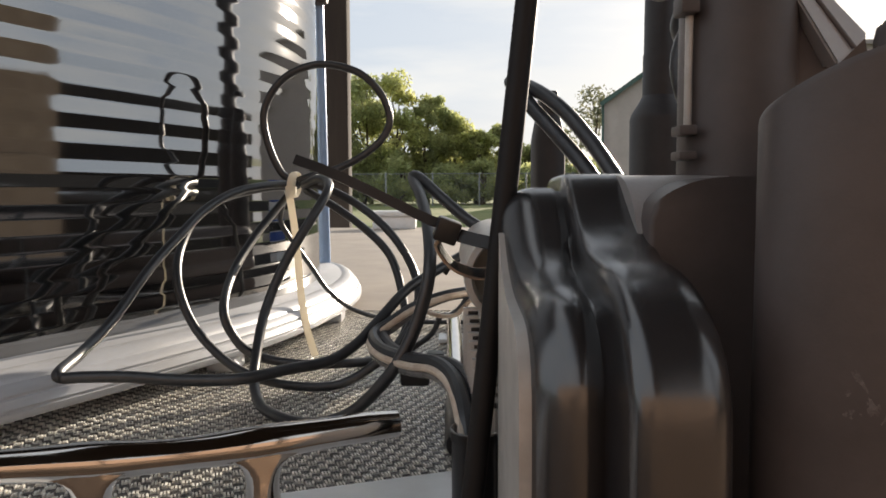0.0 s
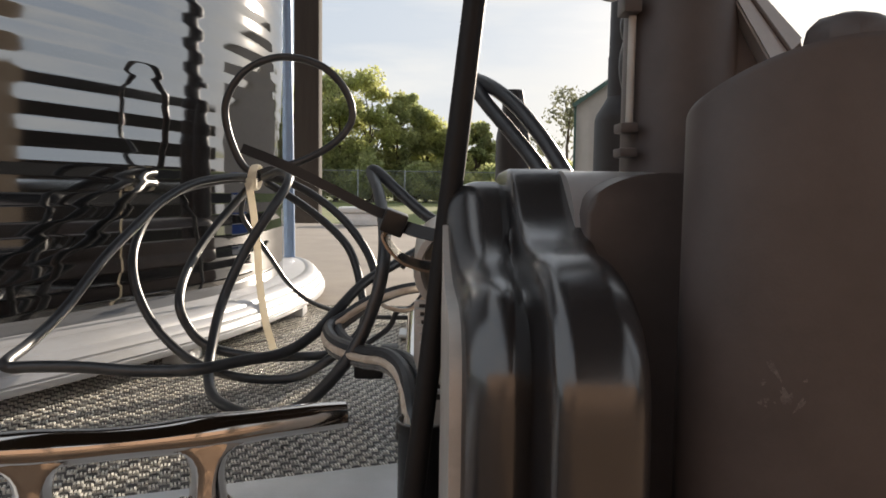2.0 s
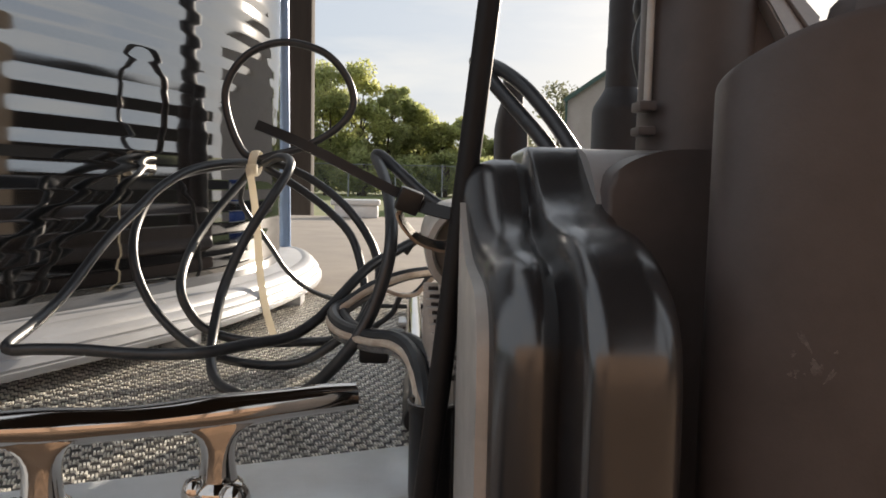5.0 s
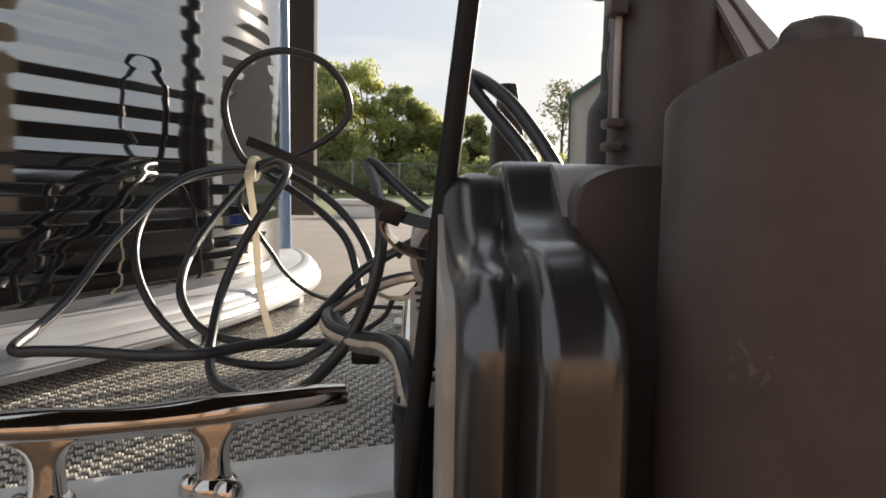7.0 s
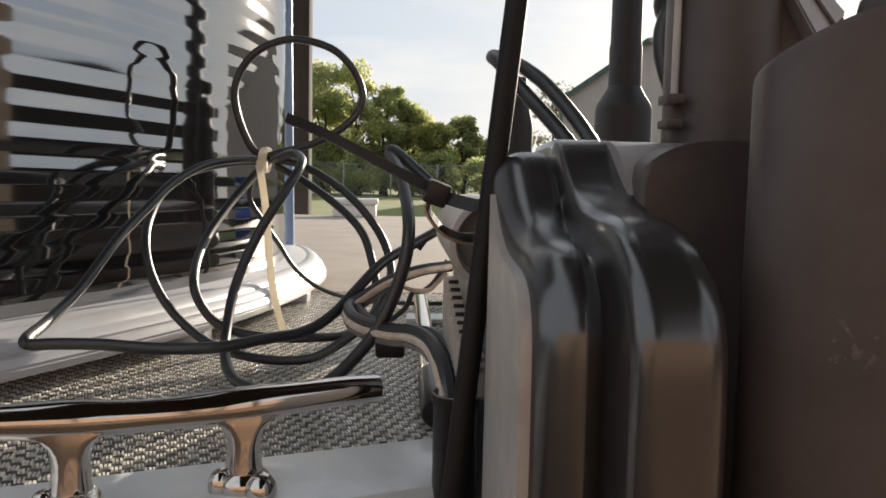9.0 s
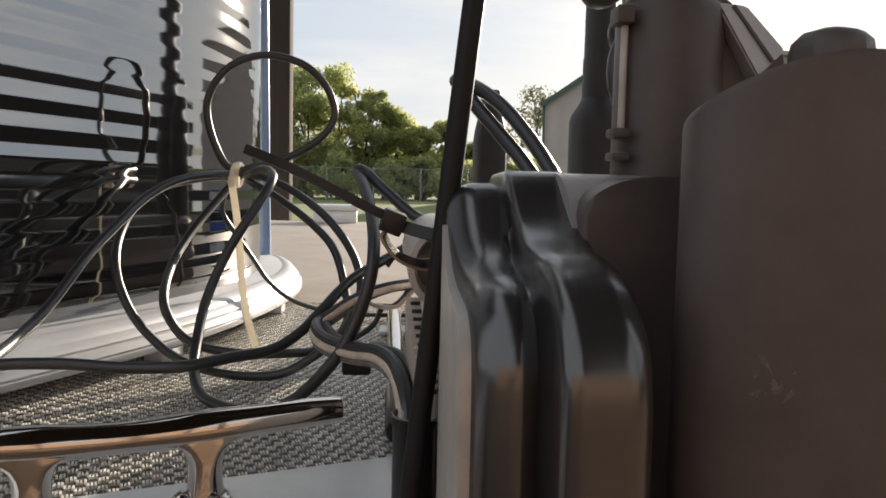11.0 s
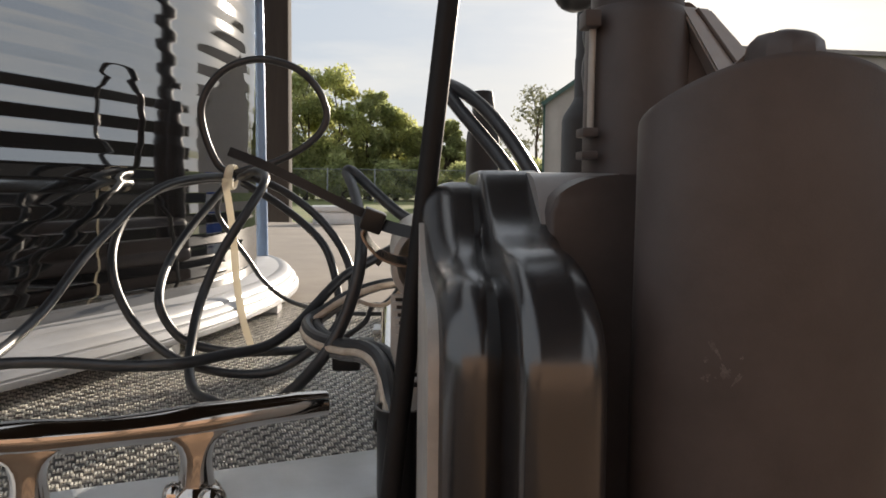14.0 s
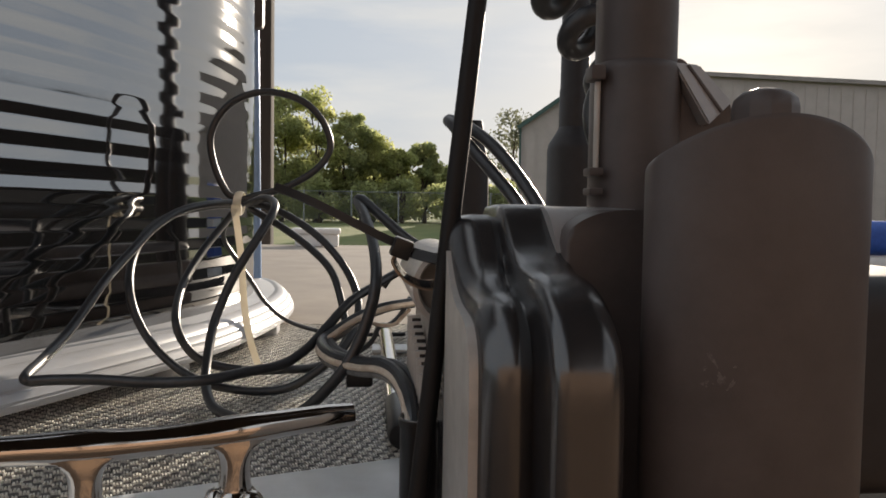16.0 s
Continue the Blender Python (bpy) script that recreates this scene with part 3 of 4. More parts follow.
def build_cables():
    bundle = empty("cable_bundle", "loose coil of black cable tied with a white strap", "cable")
    upper = [(-0.126, 0.642, 0.147), (-0.139, 0.642, 0.153), (-0.15, 0.642, 0.176), (-0.154, 0.641, 0.201), (-0.147, 0.641, 0.221), (-0.131, 0.641, 0.237), (-0.105, 0.641, 0.245), (-0.075, 0.641, 0.239), (-0.056, 0.642, 0.223), (-0.047, 0.642, 0.202), (-0.051, 0.642, 0.186), (-0.066, 0.642, 0.171), (-0.09, 0.642, 0.158), (-0.114, 0.64, 0.151), (-0.125, 0.636, 0.147)]
    outer = [(-0.125, 0.64, 0.144), (-0.146, 0.612, 0.143), (-0.165, 0.585, 0.137), (-0.179, 0.558, 0.124), (-0.187, 0.53, 0.108), (-0.197, 0.498, 0.087), (-0.208, 0.465, 0.058), (-0.212, 0.432, 0.044), (-0.2105, 0.402, 0.039), (-0.207, 0.4, 0.0365), (-0.196, 0.4, 0.037), (-0.171, 0.4, 0.037), (-0.14, 0.4, 0.035), (-0.109, 0.4, 0.036), (-0.087, 0.413, 0.038), (-0.066, 0.425, 0.04), (-0.051, 0.438, 0.048), (-0.039, 0.45, 0.06), (-0.023, 0.467, 0.076), (-0.005, 0.483, 0.086), (0.016, 0.5, 0.097)]
    ring_big = [(-0.126, 0.645, 0.142), (-0.148, 0.622, 0.141), (-0.176, 0.599, 0.133), (-0.191, 0.576, 0.119), (-0.195, 0.553, 0.099), (-0.191, 0.53, 0.081), (-0.185, 0.522, 0.061), (-0.172, 0.515, 0.04), (-0.152, 0.508, 0.022), (-0.132, 0.5, 0.013), (-0.111, 0.5, 0.007), (-0.087, 0.5, 0.005), (-0.068, 0.5, 0.008), (-0.048, 0.5, 0.02), (-0.029, 0.5, 0.037), (-0.019, 0.52, 0.058), (-0.021, 0.54, 0.075), (-0.031, 0.56, 0.093), (-0.049, 0.575, 0.113), (-0.073, 0.59, 0.13), (-0.098, 0.605, 0.141), (-0.117, 0.62, 0.144)]
    ring_small = [(-0.131, 0.63, 0.136), (-0.148, 0.588, 0.105), (-0.156, 0.547, 0.078), (-0.151, 0.506, 0.057), (-0.144, 0.504, 0.039), (-0.13, 0.502, 0.027), (-0.103, 0.501, 0.021), (-0.072, 0.5, 0.021), (-0.046, 0.517, 0.021), (-0.029, 0.533, 0.036), (-0.031, 0.55, 0.058), (-0.041, 0.568, 0.087), (-0.061, 0.585, 0.107), (-0.088, 0.602, 0.125), (-0.115, 0.62, 0.139)]
    front = [(-0.117, 0.62, 0.143), (-0.101, 0.598, 0.148), (-0.09, 0.577, 0.145), (-0.0875, 0.558, 0.137), (-0.096, 0.543, 0.119), (-0.114, 0.532, 0.087), (-0.126, 0.52, 0.054), (-0.127, 0.498, 0.029), (-0.123, 0.475, 0.014), (-0.113, 0.452, 0.006), (-0.096, 0.432, 0.0045), (-0.078, 0.419, 0.005), (-0.060, 0.408, 0.011), (-0.045, 0.396, 0.022), (-0.027, 0.387, 0.043), (-0.016, 0.387, 0.063), (-0.009, 0.388, 0.085), (-0.007, 0.394, 0.102), (-0.009, 0.418, 0.119), (-0.014, 0.447, 0.135), (-0.0195, 0.472, 0.1455), (-0.015, 0.466, 0.1455), (-0.001, 0.452, 0.133), (0.016, 0.441, 0.119), (0.033, 0.43, 0.111)]
    for pts, r in ((upper, CABLE_R), (outer, CABLE_R * 1.02), (ring_big, CABLE_R), (ring_small, CABLE_R), (front, CABLE_R * 1.08)):
        part("cable_loop", tube_bm(spline(pts, 7), r, 12), M_CABLE, bundle)
    thin = [(-0.143, 0.66, 0.128), (-0.148, 0.673, 0.11), (-0.138, 0.686, 0.089), (-0.126, 0.699, 0.067), (-0.114, 0.711, 0.045), (-0.094, 0.724, 0.025), (-0.064, 0.737, 0.012), (-0.031, 0.75, 0.006), (0.03, 0.76, 0.004)]
    part("thin_cable", tube_bm(spline(thin, 7), 0.0023, 10), M_CABLE, bundle, "thinner black cable")
    wrap = [Vector((-0.1265 + 0.001 * math.sin(2 * math.pi * k / 24), 0.630 + 0.0135 * math.cos(2 * math.pi * k / 24), 0.1435 + 0.0100 * math.sin(2 * math.pi * k / 24))) for k in range(24)]
    part("strap_wrap", tube_bm(wrap, 0.0036, 8, closed=True, squash=(0.3, 1.0), up=(1, 0, 0)), M_NYLON_WHITE, bundle, "white nylon strap round the cables")
    part("strap_head", box_bm((0.0085, 0.006, 0.008), (-0.1262, 0.6145, 0.1385), 0.001), M_NYLON_WHITE, bundle)
    tail = spline([(-0.127, 0.606, 0.139), (-0.1245, 0.606, 0.126), (-0.121, 0.608, 0.095), (-0.1185, 0.608, 0.056), (-0.113, 0.602, 0.028), (-0.1045, 0.592, 0.006)], 6)
    part("strap_tail", strip_bm(tail, 0.0058, 0.0013, (0.25, -1, 0.0)), M_NYLON_WHITE, bundle, "yellowed white strap tail hanging down")


# ---- leads of the motor ----
def build_leads():
    leads = empty("power_leads", "grey and copper twin leads running into a black sleeve", "cable")
    base = [(0.020, 0.465, 0.075), (0.000, 0.455, 0.073), (-0.018, 0.45, 0.067), (-0.033, 0.445, 0.058), (-0.041, 0.438, 0.0535), (-0.0385, 0.42, 0.051), (-0.03, 0.4, 0.05), (-0.016, 0.38, 0.0505), (-0.004, 0.36, 0.0535), (0.004, 0.34, 0.0525), (0.008, 0.318, 0.048), (0.010, 0.302, 0.036), (0.011, 0.297, 0.01)]
    for k, (mat, r, dx, dy, dz, text) in enumerate(((M_CABLE, 0.0036, 0.0, 0.0, 0.0, "dark grey vinyl lead"), (M_COPPER, 0.0020, -0.0022, -0.0040, -0.0022, "pale copper coloured lead"), (M_GREY_CABLE, 0.0022, -0.0010, -0.0020, -0.0058, "grey vinyl lead"), (M_CABLE, 0.0034, 0.0065, 0.003, -0.001, "black lead"))):
        part("lead", tube_bm(spline([(x + dx * min(1, i / 5), y + dy, z + dz * min(1, i / 4)) for i, (x, y, z) in enumerate(base)], 6), r, 10), mat, leads, text)
    loop = [(-0.036, 0.50, 0.020), (-0.025, 0.50, 0.029), (-0.009, 0.50, 0.041), (-0.003, 0.50, 0.053), (0.004, 0.50, 0.054), (0.012, 0.50, 0.061), (0.020, 0.50, 0.075)]
    part("jumper_wire", tube_bm(spline(loop, 6), 0.0019, 8), M_CABLE, leads)
    loop = [(-0.020, 0.47, 0.066), (-0.006, 0.465, 0.060), (0.006, 0.465, 0.0595), (0.012, 0.468, 0.064), (0.018, 0.47, 0.070)]
    part("jumper_wire", tube_bm(spline(loop, 6), 0.0014, 8), M_COPPER, leads)
    loop = [(0.0, 0.49, 0.083), (0.006, 0.49, 0.091), (0.014, 0.49, 0.094), (0.022, 0.49, 0.094)]
    part("jumper_wire", tube_bm(spline(loop, 6), 0.0018, 8), M_CABLE, leads)
    prof = [(0.0098, -0.09), (0.0098, 0.036), (0.0105, 0.0375), (0.0105, 0.0405), (0.0092, 0.0412), (0.0086, 0.040), (0.0080, 0.03)]
    part("sleeve", lathe_bm(prof, (0.0135, 0.297, 0.0), 28), M_NYLON_BLACK, leads, "black rubber sleeve")
    part("sleeve_lip", tube_bm([Vector((0.0135 + 0.0102 * math.cos(2 * math.pi * k / 28), 0.297 + 0.0102 * math.sin(2 * math.pi * k / 28), 0.0412)) for k in range(28)], 0.0004, 6, closed=True, up=(0, 0, 1)), M_GREY_CABLE, leads)
    plug = box_bm((0.017, 0.020, 0.013), (-0.0165, 0.425, 0.0335), 0.0025)
    plug = merge(plug, box_bm((0.010, 0.012, 0.006), (-0.005, 0.425, 0.042), 0.0015))
    part("connector_plug", plug, M_NYLON_BLACK, leads, "black plastic connector plug")


def build_rest():
    """A chromed tube lying on the deck, with a black rubber end."""
    rest = empty("support_tube", "chromed support tube with black rubber end on the deck", "tube")
    a, b = Vector((0.0085, 0.372, 0.0085)), Vector((0.0075, 0.74, 0.0115))
    c = a.lerp(b, 0.20)
    part("tube", tube_bm([c, b], 0.0070, 20), M_CHROME, rest)
    part("rubber_end", tube_bm([a, a.lerp(c, 0.05), c.lerp(a, 0.03), c], [0.0072, 0.0082, 0.0082, 0.0078], 20), M_NYLON_BLACK, rest, "black rubber end")
    part("foot_plate", box_bm((0.045, 0.03, 0.004), (0.016, 0.68, 0.003), 0.001), M_TRIM, rest)

# ---- the trolling motor's mount ----
def build_mount_cover(mount):
    """A moulded housing with two stepped lobes; its skin is swept across from a left to a right section and rounded at the flanks and the valley."""
    right = [(0.290, 0.1415), (0.264, 0.1422), (0.2535, 0.1416), (0.2465, 0.1385), (0.236, 0.1315), (0.225, 0.1248), (0.214, 0.1209), (0.204, 0.1196), (0.194, 0.1190), (0.184, 0.1180), (0.174, 0.1153), (0.165, 0.1108), (0.158, 0.1050), (0.1532, 0.0975), (0.1508, 0.087), (0.150, 0.06), (0.150, 0.0), (0.150, -0.09)]
    left = [(0.290, 0.1370), (0.264, 0.1376), (0.2545, 0.1370), (0.2475, 0.1335), (0.238, 0.1265), (0.228, 0.1195), (0.2185, 0.1150), (0.209, 0.1130), (0.201, 0.1122), (0.193, 0.1115), (0.184, 0.1095), (0.1775, 0.1060), (0.1725, 0.1015), (0.1690, 0.0955), (0.1668, 0.086), (0.166, 0.06), (0.166, 0.0), (0.166, -0.09)]
    pr = spline([(0, y, z) for y, z in right], 5)
    pl = spline([(0, y, z) for y, z in left], 5)
    m, n = len(pr), 96
    smooth = lambda t: max(0.0, min(1.0, t)) ** 2 * (3 - 2 * max(0.0, min(1.0, t)))
    fillet = lambda gap, r: r * (1 - math.sqrt(max(0.0, 1 - max(0.0, 1 - gap / r) ** 2)))
    verts, faces = [], []
    for i in range(n + 1):
        u = i / n
        u = 0.5 - 0.5 * math.cos(math.pi * u)  # finer towards both flanks
        skin = []
        for j in range(m):
            v = j / (m - 1)
            low = smooth((v - 0.22) / 0.25)
            x0, x1 = 0.0205 + 0.0012 * low, 0.0640 - 0.0012 * low
            x = x0 + (x1 - x0) * u
            groove = 0.0402 - 0.0010 * low
            w = smooth((x - groove + 0.0012) / 0.0030)
            skin.append((x, pl[j].lerp(pr[j], w), fillet(x - x0, 0.012) + fillet(x1 - x, 0.002 + 0.0065 * low) + fillet(abs(x - groove), 0.0035 + 0.0030 * low)))
        for j in range(m):
            x, p, drop = skin[j]
            t = (skin[min(j + 1, m - 1)][1] - skin[max(j - 1, 0)][1]).normalized()
            q = p + Vector((0, -t.z, t.y)) * drop
            verts.append((x, min(q.y, 0.29), q.z))
    for i in range(n):
        for j in range(m - 1):
            a = i * m + j
            faces.append((a, a + m, a + m + 1, a + 1))
    b = len(verts)
    verts += [(0.0217, 0.29, -0.09), (0.0628, 0.29, -0.09)]
    faces.append(tuple(range(m)) + (b,))
    faces.append(tuple(range(n * m, n * m + m))[::-1] + (b + 1,))
    # added sheet whose pale colour stands for the deck mirrored in the flank
    edge = [p for p in pl if p.y < 0.243]
    way = [(edge[min(k + 1, len(edge) - 1)] - edge[max(k - 1, 0)]).normalized() for k in range(len(edge))]
    edge = [p + Vector((0, -t.z, t.y)) * 0.0085 for p, t in zip(edge, way)] + [Vector((0, 0.2505, -0.088))]
    k = len(edge)
    mesh_object("flank_reflection", [(x, p.y, p.z) for x in (0.0192, 0.0222) for p in edge], [tuple(range(k)), tuple(range(2 * k - 1, k - 1, -1))] + [(a, a + k, (a + 1) % k + k, (a + 1) % k) for a in range(k)], M_BRACKET, mount, "pale sheet painting the deck reflection on the flank of the cover", sharp=30)
    mesh_object("cover", verts, faces, M_PLASTIC, mount, "glossy black moulded cover with two rounded lobes", sharp=60)


def build_motor_mount():
    mount = empty("trolling_motor_mount", "black plastic trolling motor mount with round column", "boat motor")
    build_mount_cover(mount)
    # block behind, glare on its top painted as a pale base, and the round drum before it
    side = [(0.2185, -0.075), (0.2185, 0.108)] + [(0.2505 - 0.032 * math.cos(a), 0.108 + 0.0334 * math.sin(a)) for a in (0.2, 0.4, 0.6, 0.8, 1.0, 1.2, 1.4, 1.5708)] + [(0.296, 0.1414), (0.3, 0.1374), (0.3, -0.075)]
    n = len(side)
    mesh_object("bracket_block", [(x, y, z) for x in (0.0585, 0.1305) for y, z in side], [tuple(range(n)), tuple(range(2 * n - 1, n - 1, -1))] + [(k, k + n, (k + 1) % n + n, (k + 1) % n) for k in range(n)], M_GLARE_PLASTIC, mount, sharp=40)
    ridge = []
    for k in range(33):
        t = k / 32
        ridge.append((0.0600 + 0.052 * t, 0.1277 + 0.0125 * math.sqrt(max(0.0, 1 - max(0.0, 1 - t / 0.46) ** 2)) - 0.006 * max(0.0, t - 0.6)))
    ring = [(0.0600, -0.075)] + ridge + [(0.112, -0.075)]
    n = len(ring)
    housing = bmesh.new()
    fr, bk = [[housing.verts.new((x, y, z)) for x, z in ring] for y in (0.2155, 0.262)]
    housing.faces.new(fr)
    housing.faces.new(bk[::-1])
    for k in range(n):
        housing.faces.new((fr[k], bk[k], bk[(k + 1) % n], fr[(k + 1) % n]))
    bmesh.ops.bevel(housing, geom=[e for e in housing.edges if all(v in fr for v in e.verts)], offset=0.003, segments=3, profile=0.6, affect="EDGES", clamp_overlap=True)
    part("pivot_housing", housing, M_MATT, mount, "matt black rounded pivot housing", sharp=50)
    # column with its collar, lugs and flange
    c = (0.1015, 0.262, 0.0)
    part("column", lathe_bm([(0.0172, 0.13), (0.0172, 0.75)], c, 40), M_MATT, mount)
    part("collar", lathe_bm([(0.0192, 0.135), (0.0192, 0.1985), (0.0188, 0.2005), (0.0178, 0.2020), (0.0172, 0.2025)], c, 40), M_MATT, mount, "black plastic collar")
    for z, h in ((0.1478, 0.0042), (0.156, 0.0048), (0.1965, 0.0085)):
        part("lug", box_bm((0.0060, 0.010, h * 0.7), (0.0808, 0.252, z), 0.0008), M_MATT, mount)
    part("guide_rod", tube_bm([Vector((0.0822, 0.2530, 0.157)), Vector((0.0822, 0.2530, 0.194))], 0.0013, 12), M_BRACKET, mount, "slim pale metal guide rod")
    # clamp arm and its knob on the far side
    arm = bmesh.new()
    prof = [(0.093, 0.1938), (0.098, 0.1938), (0.1015, 0.192), (0.1175, 0.179), (0.119, 0.172), (0.119, 0.146), (0.093, 0.146)]
    far = 1.2
    fr = [arm.verts.new((x * far, 0.254, 0.135 + (z - 0.135) * far)) for x, z in prof]
    bk = [arm.verts.new((x * far, 0.285, 0.135 + (z - 0.135) * far)) for x, z in prof]
    arm.faces.new(fr)
    arm.faces.new(bk[::-1])
    for k in range(len(prof)):
        arm.faces.new((fr[k], bk[k], bk[(k + 1) % len(prof)], fr[(k + 1) % len(prof)]))
    bmesh.ops.bevel(arm, geom=arm.edges[:], offset=0.0015, segments=2, affect="EDGES")
    part("clamp_arm", arm, M_MATT, mount)
    face = bmesh.new()
    fr = [face.verts.new(p) for p in ((0.1125, 0.2480, 0.2018), (0.1262, 0.2530, 0.2022), (0.1405, 0.2515, 0.1868), (0.1275, 0.2455, 0.1760))]
    bk = [face.verts.new((v.co.x, 0.270, v.co.z)) for v in fr]
    face.faces.new(fr)
    face.faces.new(bk[::-1])
    for k in range(4):
        face.faces.new((fr[k], bk[k], bk[(k + 1) % 4], fr[(k + 1) % 4]))
    bmesh.ops.bevel(face, geom=face.edges[:], offset=0.0009, segments=2, affect="EDGES")
    # pale colour stands for the skylight on this black slanted face
    part("arm_face", face, M_GLARE_PLASTIC, mount, "slanted face of the clamp arm with skylight in its colour")
    part("arm_rib", tube_bm([Vector((0.1195, 0.2498, 0.2012)), Vector((0.1340, 0.2482, 0.1820))], 0.0008, 8), M_MATT, mount)
    part("clamp_knob", lathe_bm([(0.0108, 0.125), (0.0117, 0.170), (0.0118, 0.1775), (0.0111, 0.1810), (0.0088, 0.1832), (0.004, 0.1847), (0.001, 0.1849)], (0.1308, 0.208, 0), 10), M_MATT, mount, "black faceted clamp knob")
    # large rounded cap, nearest of all
    cap = lathe_bm([(1.0, -0.12), (1.0, 0.10), (1.0, 0.1538), (0.994, 0.1549), (0.980, 0.1556), (0.95, 0.1558), (0.5, 0.1558), (0.1, 0.1558)], (0, 0, 0), 72)
    for v in cap.verts:
        if v.co.z > 0.12:
            v.co.z += -v.co.y * 0.0071 - v.co.x * 0.0007 - v.co.x ** 2 * 0.008
        v.co.x *= 0.0368
        v.co.y *= 0.0210
    bmesh.ops.translate(cap, verts=cap.verts, vec=(0.1123, 0.1773, 0.0064))
    cap_ob = part("end_cap", cap, M_MATT, mount, "large matt black round end cap with slanted top")
    rnd = random.Random(12)
    marks = [(-2.20, 0.0955, 0.55, 0.0050, 0.24), (-2.12, 0.0895, 0.2, 0.0036, 0.5), (-2.03, 0.0880, -0.5, 0.0034, 0.3)]
    marks += [(rnd.uniform(-2.28, -2.0), rnd.uniform(0.084, 0.094), rnd.uniform(-1, 1), rnd.uniform(0.0006, 0.0014), 0.7) for _ in range(9)]
    for a0, z0, tilt, size, wide in marks:
        scuff, ring = bmesh.new(), []
        for k in range(14):
            w = 2 * math.pi * k / 14
            r = 0.5 + 0.16 * math.sin(3 * w + a0 * 40) + 0.08 * math.sin(5 * w + z0 * 900)
            s, h = math.cos(w) * r * wide, math.sin(w) * r
            along, up = s * math.cos(tilt) - h * math.sin(tilt), s * math.sin(tilt) + h * math.cos(tilt)
            ang = a0 + along * size / 0.030
            ring.append(scuff.verts.new((0.1123 + 0.03695 * math.cos(ang), 0.1773 + 0.02115 * math.sin(ang), z0 + up * size)))
        scuff.faces.new(ring)
        part("scuff", scuff, M_SCUFF, cap_ob, "pale scuff mark")
    # unseen block, added so the fence panel mirrors something dark
    part("dark_reflection_block", box_bm((0.20, 0.50, 0.058), (0.175, 0.66, 0.047), 0.022, segs=4), M_MATT, mount, "low black block, unseen, added to darken the panel reflection")
    # made-up block that fills the dark area right of the cap
    part("filler_block", box_bm((0.23, 0.20, 0.17), (0.375, 0.56, 0.010), 0.03, segs=4), M_HOLDER, mount, "black rounded block filling the dark area right of the end cap")
    # grey bracket behind the stay with its stepped rack
    bk = box_bm((0.020, 0.10, 0.215), (0.0285, 0.372, 0.0085), 0.006, segs=3)
    part("side_bracket", bk, M_BRACKET, mount, "cast grey metal bracket")
    pipe = lathe_bm([(0.0150, 0.016), (0.0155, 0.004), (0.0165, 0.0), (0.0190, 0.0005), (0.0195, 0.003), (0.0195, 0.13)], (0.0285, 0.306, 0.1015), 40, Matrix.Rotation(radians(-90), 4, "X"))
    part("pipe_end", pipe, M_BRACKET, mount, "open end of a pale metal pipe")
    for k in range(11):
        t = k / 10
        at = Vector((0.0128 + 0.0052 * t, 0.345 - 0.046 * t, 0.074 - 0.030 * t))
        step = part("rack_step", box_bm((0.0068, 0.0046, 0.040), at - Vector((0, 0, 0.011)), 0.0005), M_BRACKET, mount)
        part("joint", box_bm((0.0046, 0.0008, 0.0022), at + Vector((0.0012, -0.0023, 0.0066)), 0.0002), M_NYLON_BLACK, step, "dark gap between the steps")
    return mount


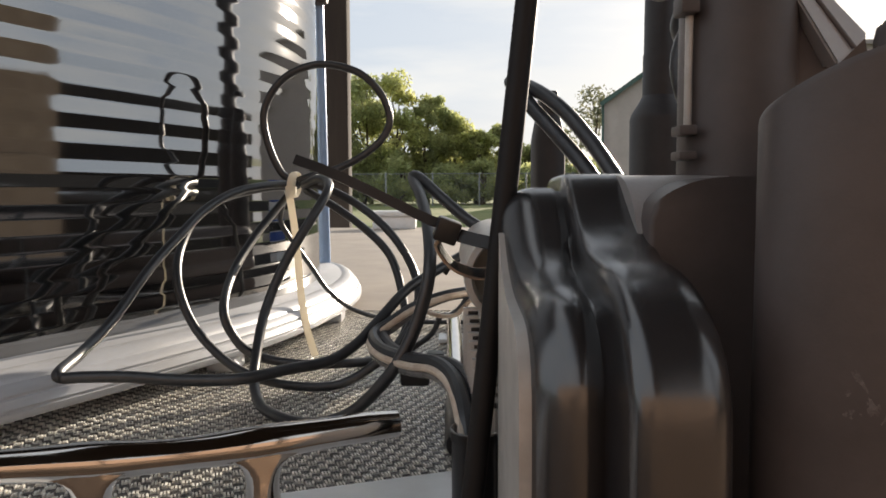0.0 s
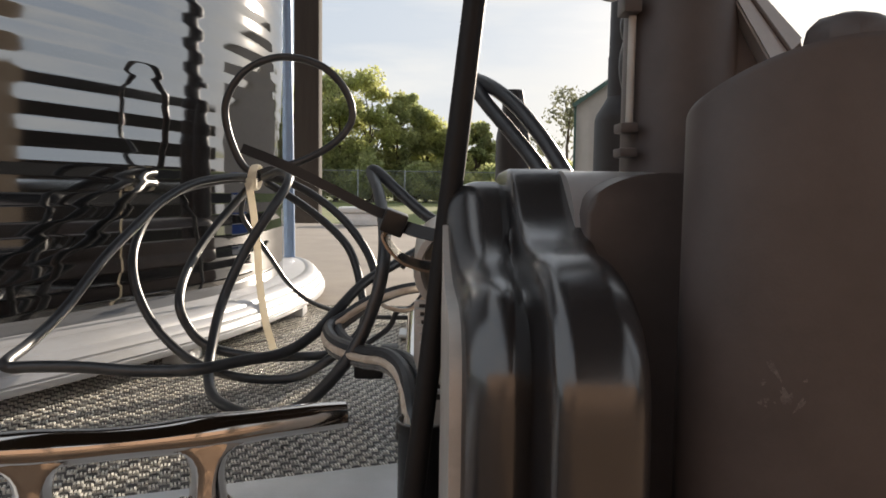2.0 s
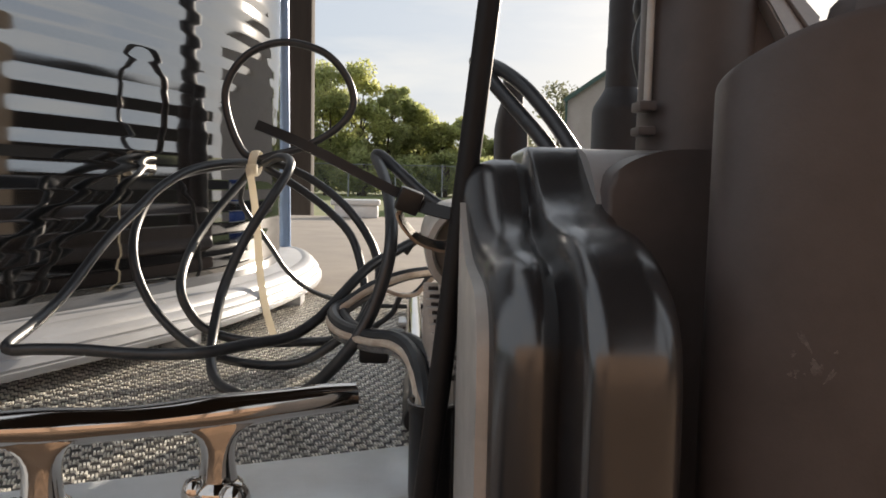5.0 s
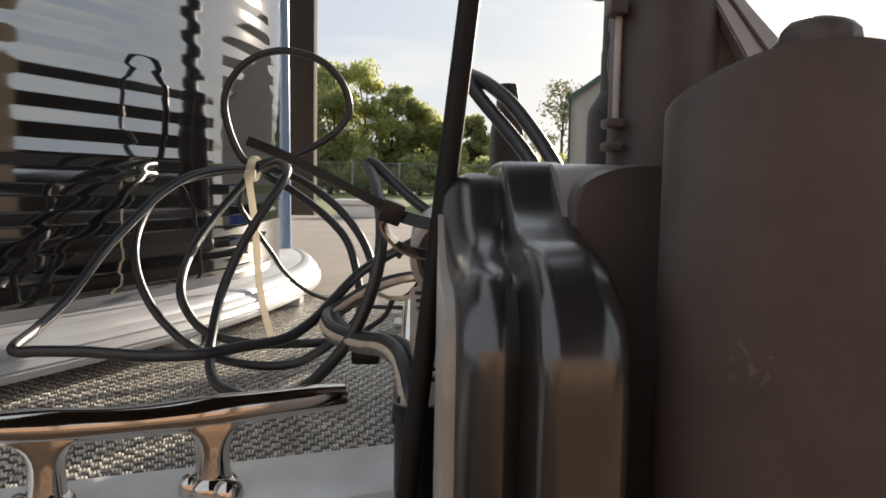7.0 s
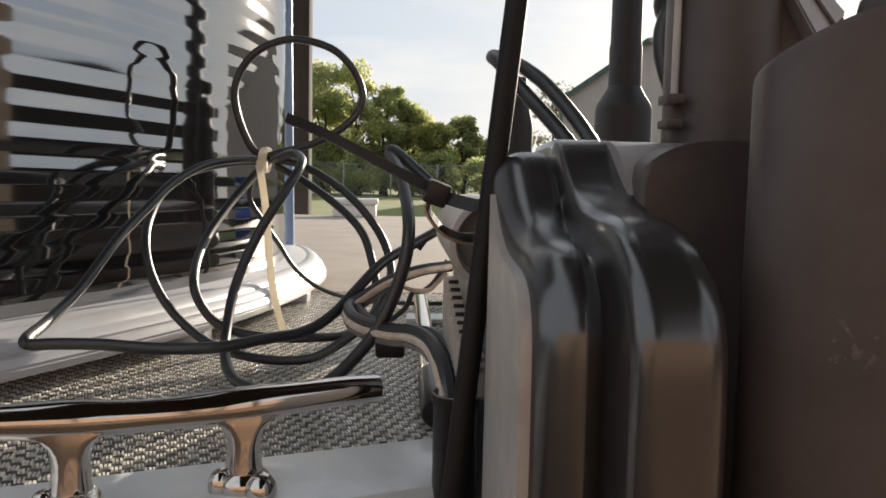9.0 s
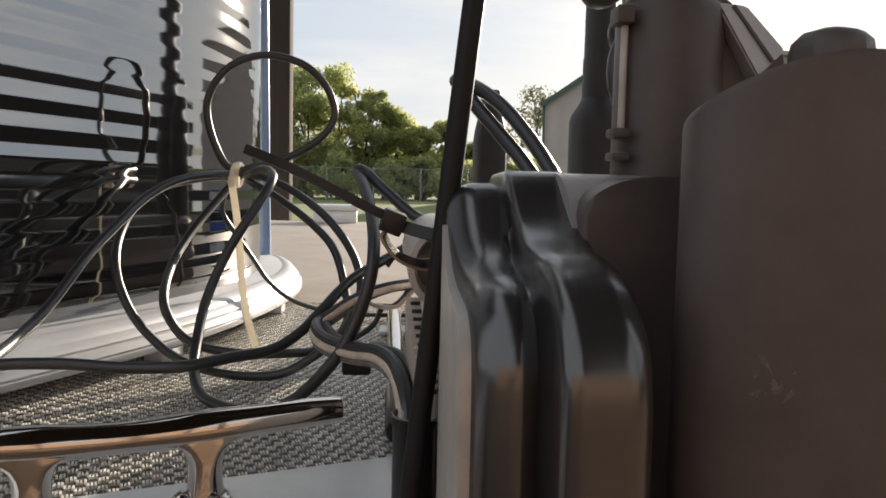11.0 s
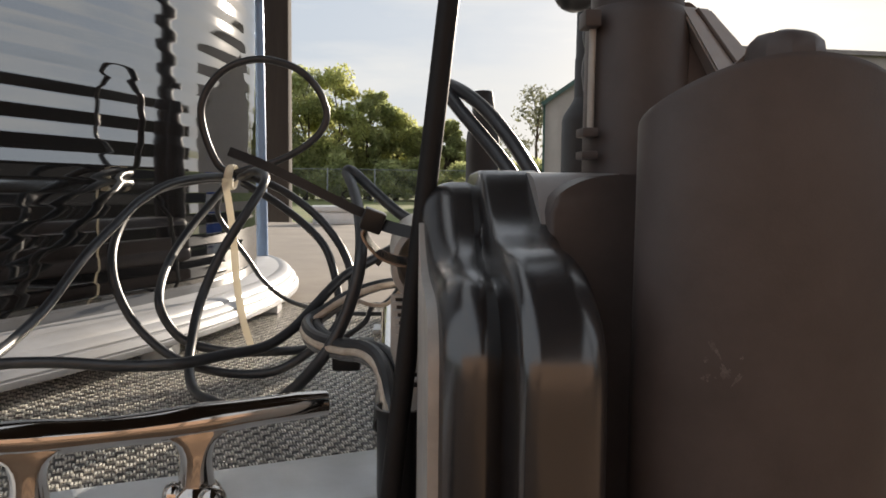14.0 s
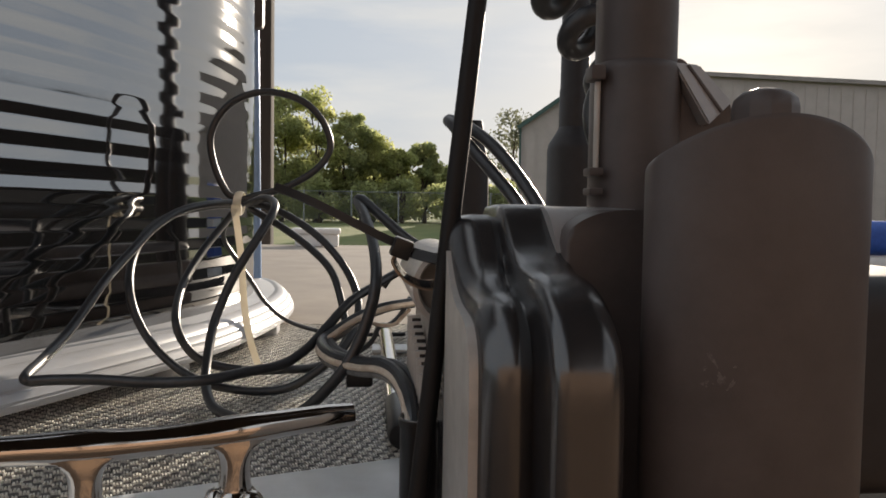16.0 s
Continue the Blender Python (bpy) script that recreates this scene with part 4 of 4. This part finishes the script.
def build_stay():
    a = Vector((0.0208, 0.2600, 0.12))
    way = Vector((0.1112, 0.05, 1.0))
    pts = [a + way * s for s in (-0.20, -0.1, 0.0, 0.1, 0.3, 0.6)]
    stay = part("stay_rod", tube_bm(pts, 0.0040, 16), M_ROD)
    tagged(stay, "straight slim black stay rod rising past the mount", "rod")
    tie = empty("zip_tie", "black nylon zip tie round the stay rod with long tail", "zip tie")
    tail = spline([(-0.0515, 0.2665, 0.1480), (-0.039, 0.268, 0.1432), (-0.026, 0.270, 0.137), (-0.014, 0.271, 0.131), (-0.004, 0.271, 0.1262), (0.001, 0.271, 0.1245)], 5)
    part("tail", strip_bm(tail, 0.0036, 0.0012, (-0.35, -0.75, 0.35)), M_NYLON_BLACK, tie)
    part("head", box_bm((0.0085, 0.0075, 0.0085), (0.0022, 0.2695, 0.1225), 0.0010, Euler((0.1, 0.35, 0.1)).to_matrix().to_4x4()), M_NYLON_BLACK, tie)
    band = spline([(0.004, 0.2695, 0.1215), (0.011, 0.2675, 0.1195), (0.019, 0.2655, 0.1178), (0.027, 0.2655, 0.116)], 5)
    part("band", strip_bm(band, 0.0046, 0.0014, (-0.1, -0.9, 0.3)), M_NYLON_BLACK, tie)
    part("stub", box_bm((0.004, 0.006, 0.005), (0.0262, 0.262, 0.1155), 0.001), M_NYLON_BLACK, tie)
    loop = spline([(-0.001, 0.270, 0.1195), (-0.0008, 0.272, 0.1163), (0.0014, 0.275, 0.1125), (0.0053, 0.279, 0.1085), (0.0112, 0.284, 0.1057), (0.016, 0.288, 0.1048), (0.0215, 0.292, 0.1053)], 8)
    steel = part("toothed_loop", strip_bm(loop, 0.0056, 0.0008, (0.45, -0.60, 0.66)), M_BACKLIT_NYLON, tie, "toothed inner side of the tie with sunlight in its colour")
    teeth = bmesh.new()
    for i in range(4, len(loop) - 1, 1):
        d = (loop[i + 1] - loop[i]).normalized()
        nn = Vector((0.45, -0.60, 0.66))
        nn = (nn - d * nn.dot(d)).normalized()
        w = d.cross(nn)
        m = Matrix((d, w, nn)).transposed().to_4x4()
        bmesh.ops.create_cube(teeth, size=1.0, matrix=Matrix.Translation(loop[i] + nn * 0.0006) @ m @ Matrix.Diagonal((0.00022, 0.0044, 0.0005, 1)))
    tagged(part("teeth", teeth, M_NYLON_BLACK, steel, smooth=False), kind="stuff")


def build_back_cables():
    cord = empty("control_cord", "thick black control cord looping behind the mount", "cable")
    loop = [(0.080, 0.318, 0.118), (0.0655, 0.338, 0.145), (0.055, 0.355, 0.1615), (0.044, 0.372, 0.1775), (0.0375, 0.386, 0.189), (0.0355, 0.397, 0.1935), (0.0385, 0.392, 0.1925), (0.047, 0.376, 0.186), (0.057, 0.361, 0.1755), (0.066, 0.348, 0.162), (0.0735, 0.336, 0.148), (0.086, 0.318, 0.122)]
    part("cord_loop", tube_bm(spline(loop, 8), 0.0036, 14), M_CABLE, cord)
    coil = empty("coiled_cord", "black coiled cord hanging behind the column", "cable")
    facing = Vector((-0.35, 0.80, 0.45)).normalized()
    s1 = facing.cross(Vector((0, 0, 1))).normalized()
    s2 = s1.cross(facing)
    line = []
    for k in range(201):
        turn = k / 40.0 - 0.6
        ang = 2 * math.pi * turn
        centre = Vector((0.1084, 0.325, 0.2206)) + turn * Vector((-0.0133, 0.004, 0.0215))
        line.append(centre + 0.0142 * (math.cos(ang) * s1 + math.sin(ang) * s2))
    part("coil", tube_bm(line, 0.0054, 14), M_CABLE, coil)
    part("cord_end", tube_bm(spline([tuple(line[0]), (0.099, 0.318, 0.188), (0.108, 0.310, 0.150), (0.108, 0.305, 0.12)], 6), 0.0040, 12), M_CABLE, coil)


def build_rod_holders():
    def holder(at, neck, body, z_body, z_neck, z_top, label):
        thing = empty("rod_holder", label, "rod holder", group="rod holders on the deck")
        thing.location = at
        part("holder_body", lathe_bm([(body * 0.97, 0.0), (body, 0.01), (body, z_body - 0.012), (body * 0.95, z_body - 0.004), (neck * 1.25, z_body + 0.012), (neck * 1.05, z_body + 0.02)], seg=28), M_HOLDER, thing)
        part("holder_neck", lathe_bm([(neck * 1.05, z_body + 0.018), (neck * 1.05, z_neck), (neck, z_neck + 0.003), (neck * 0.9, z_top - 0.002), (neck * 0.82, z_top)], seg=28), M_HOLDER, thing)
    # unseen plate, added to turn the lower panel's reflection dark
    plate = part("dark_reflection_plate", box_bm((0.26, 0.72, 0.016), (0.225, 0.82, 0.009), 0.003), M_HOLDER)
    tagged(plate, "flat black plate under the rod holders, added to darken the panel reflection", "plate")
    holder((0.2815, 1.0, 0.017), 0.0205, 0.0375, 0.226, 0.298, 0.733, "tall black rod holder with a stepped round body")
    holder((0.122, 0.9, 0.017), 0.0130, 0.0205, 0.191, 0.223, 0.239, "short black rod holder with a stepped round body")


def build_far_side():
    box = empty("deck_box", "small grey box with a white lid on the far deck", "box")
    part("body", box_bm((0.165, 0.095, 0.046), (-0.205, 2.9, 0.0235), 0.006), M_TRIM, box)
    part("lid", box_bm((0.186, 0.118, 0.024), (-0.208, 2.9, 0.0585), 0.009, segs=3), M_WHITE, box, "white rounded lid")
    post = box_bm((0.11, 0.11, 3.6), (-0.489, 3.35, 1.05), 0.01)
    tagged(part("timber_post", post, M_TIMBER), "dark brown square timber post beyond the deck", "post")
    boat = empty("covered_boat", "white boat under a blue tarpaulin on a dark trailer", "boat")
    part("hull", box_bm((0.8, 1.6, 0.24), (5.86, 8.7, -0.39), 0.08, segs=3), M_WHITE, boat)
    part("tarpaulin", box_bm((0.84, 1.7, 0.40), (5.86, 8.7, -0.08), 0.14, segs=4), M_BLUE, boat, "blue tarpaulin")
    part("trailer_frame", box_bm((0.6, 1.5, 0.24), (5.86, 8.7, -0.60), 0.03), M_NYLON_BLACK, boat)


deck = build_deck()
build_trim()
build_hull()
build_dock()
build_fence_panel()
build_motor_mount()
build_stay()
build_back_cables()
build_cleat()
build_cables()
build_leads()
build_rest()
build_rod_holders()
build_far_side()
build_weave(deck)
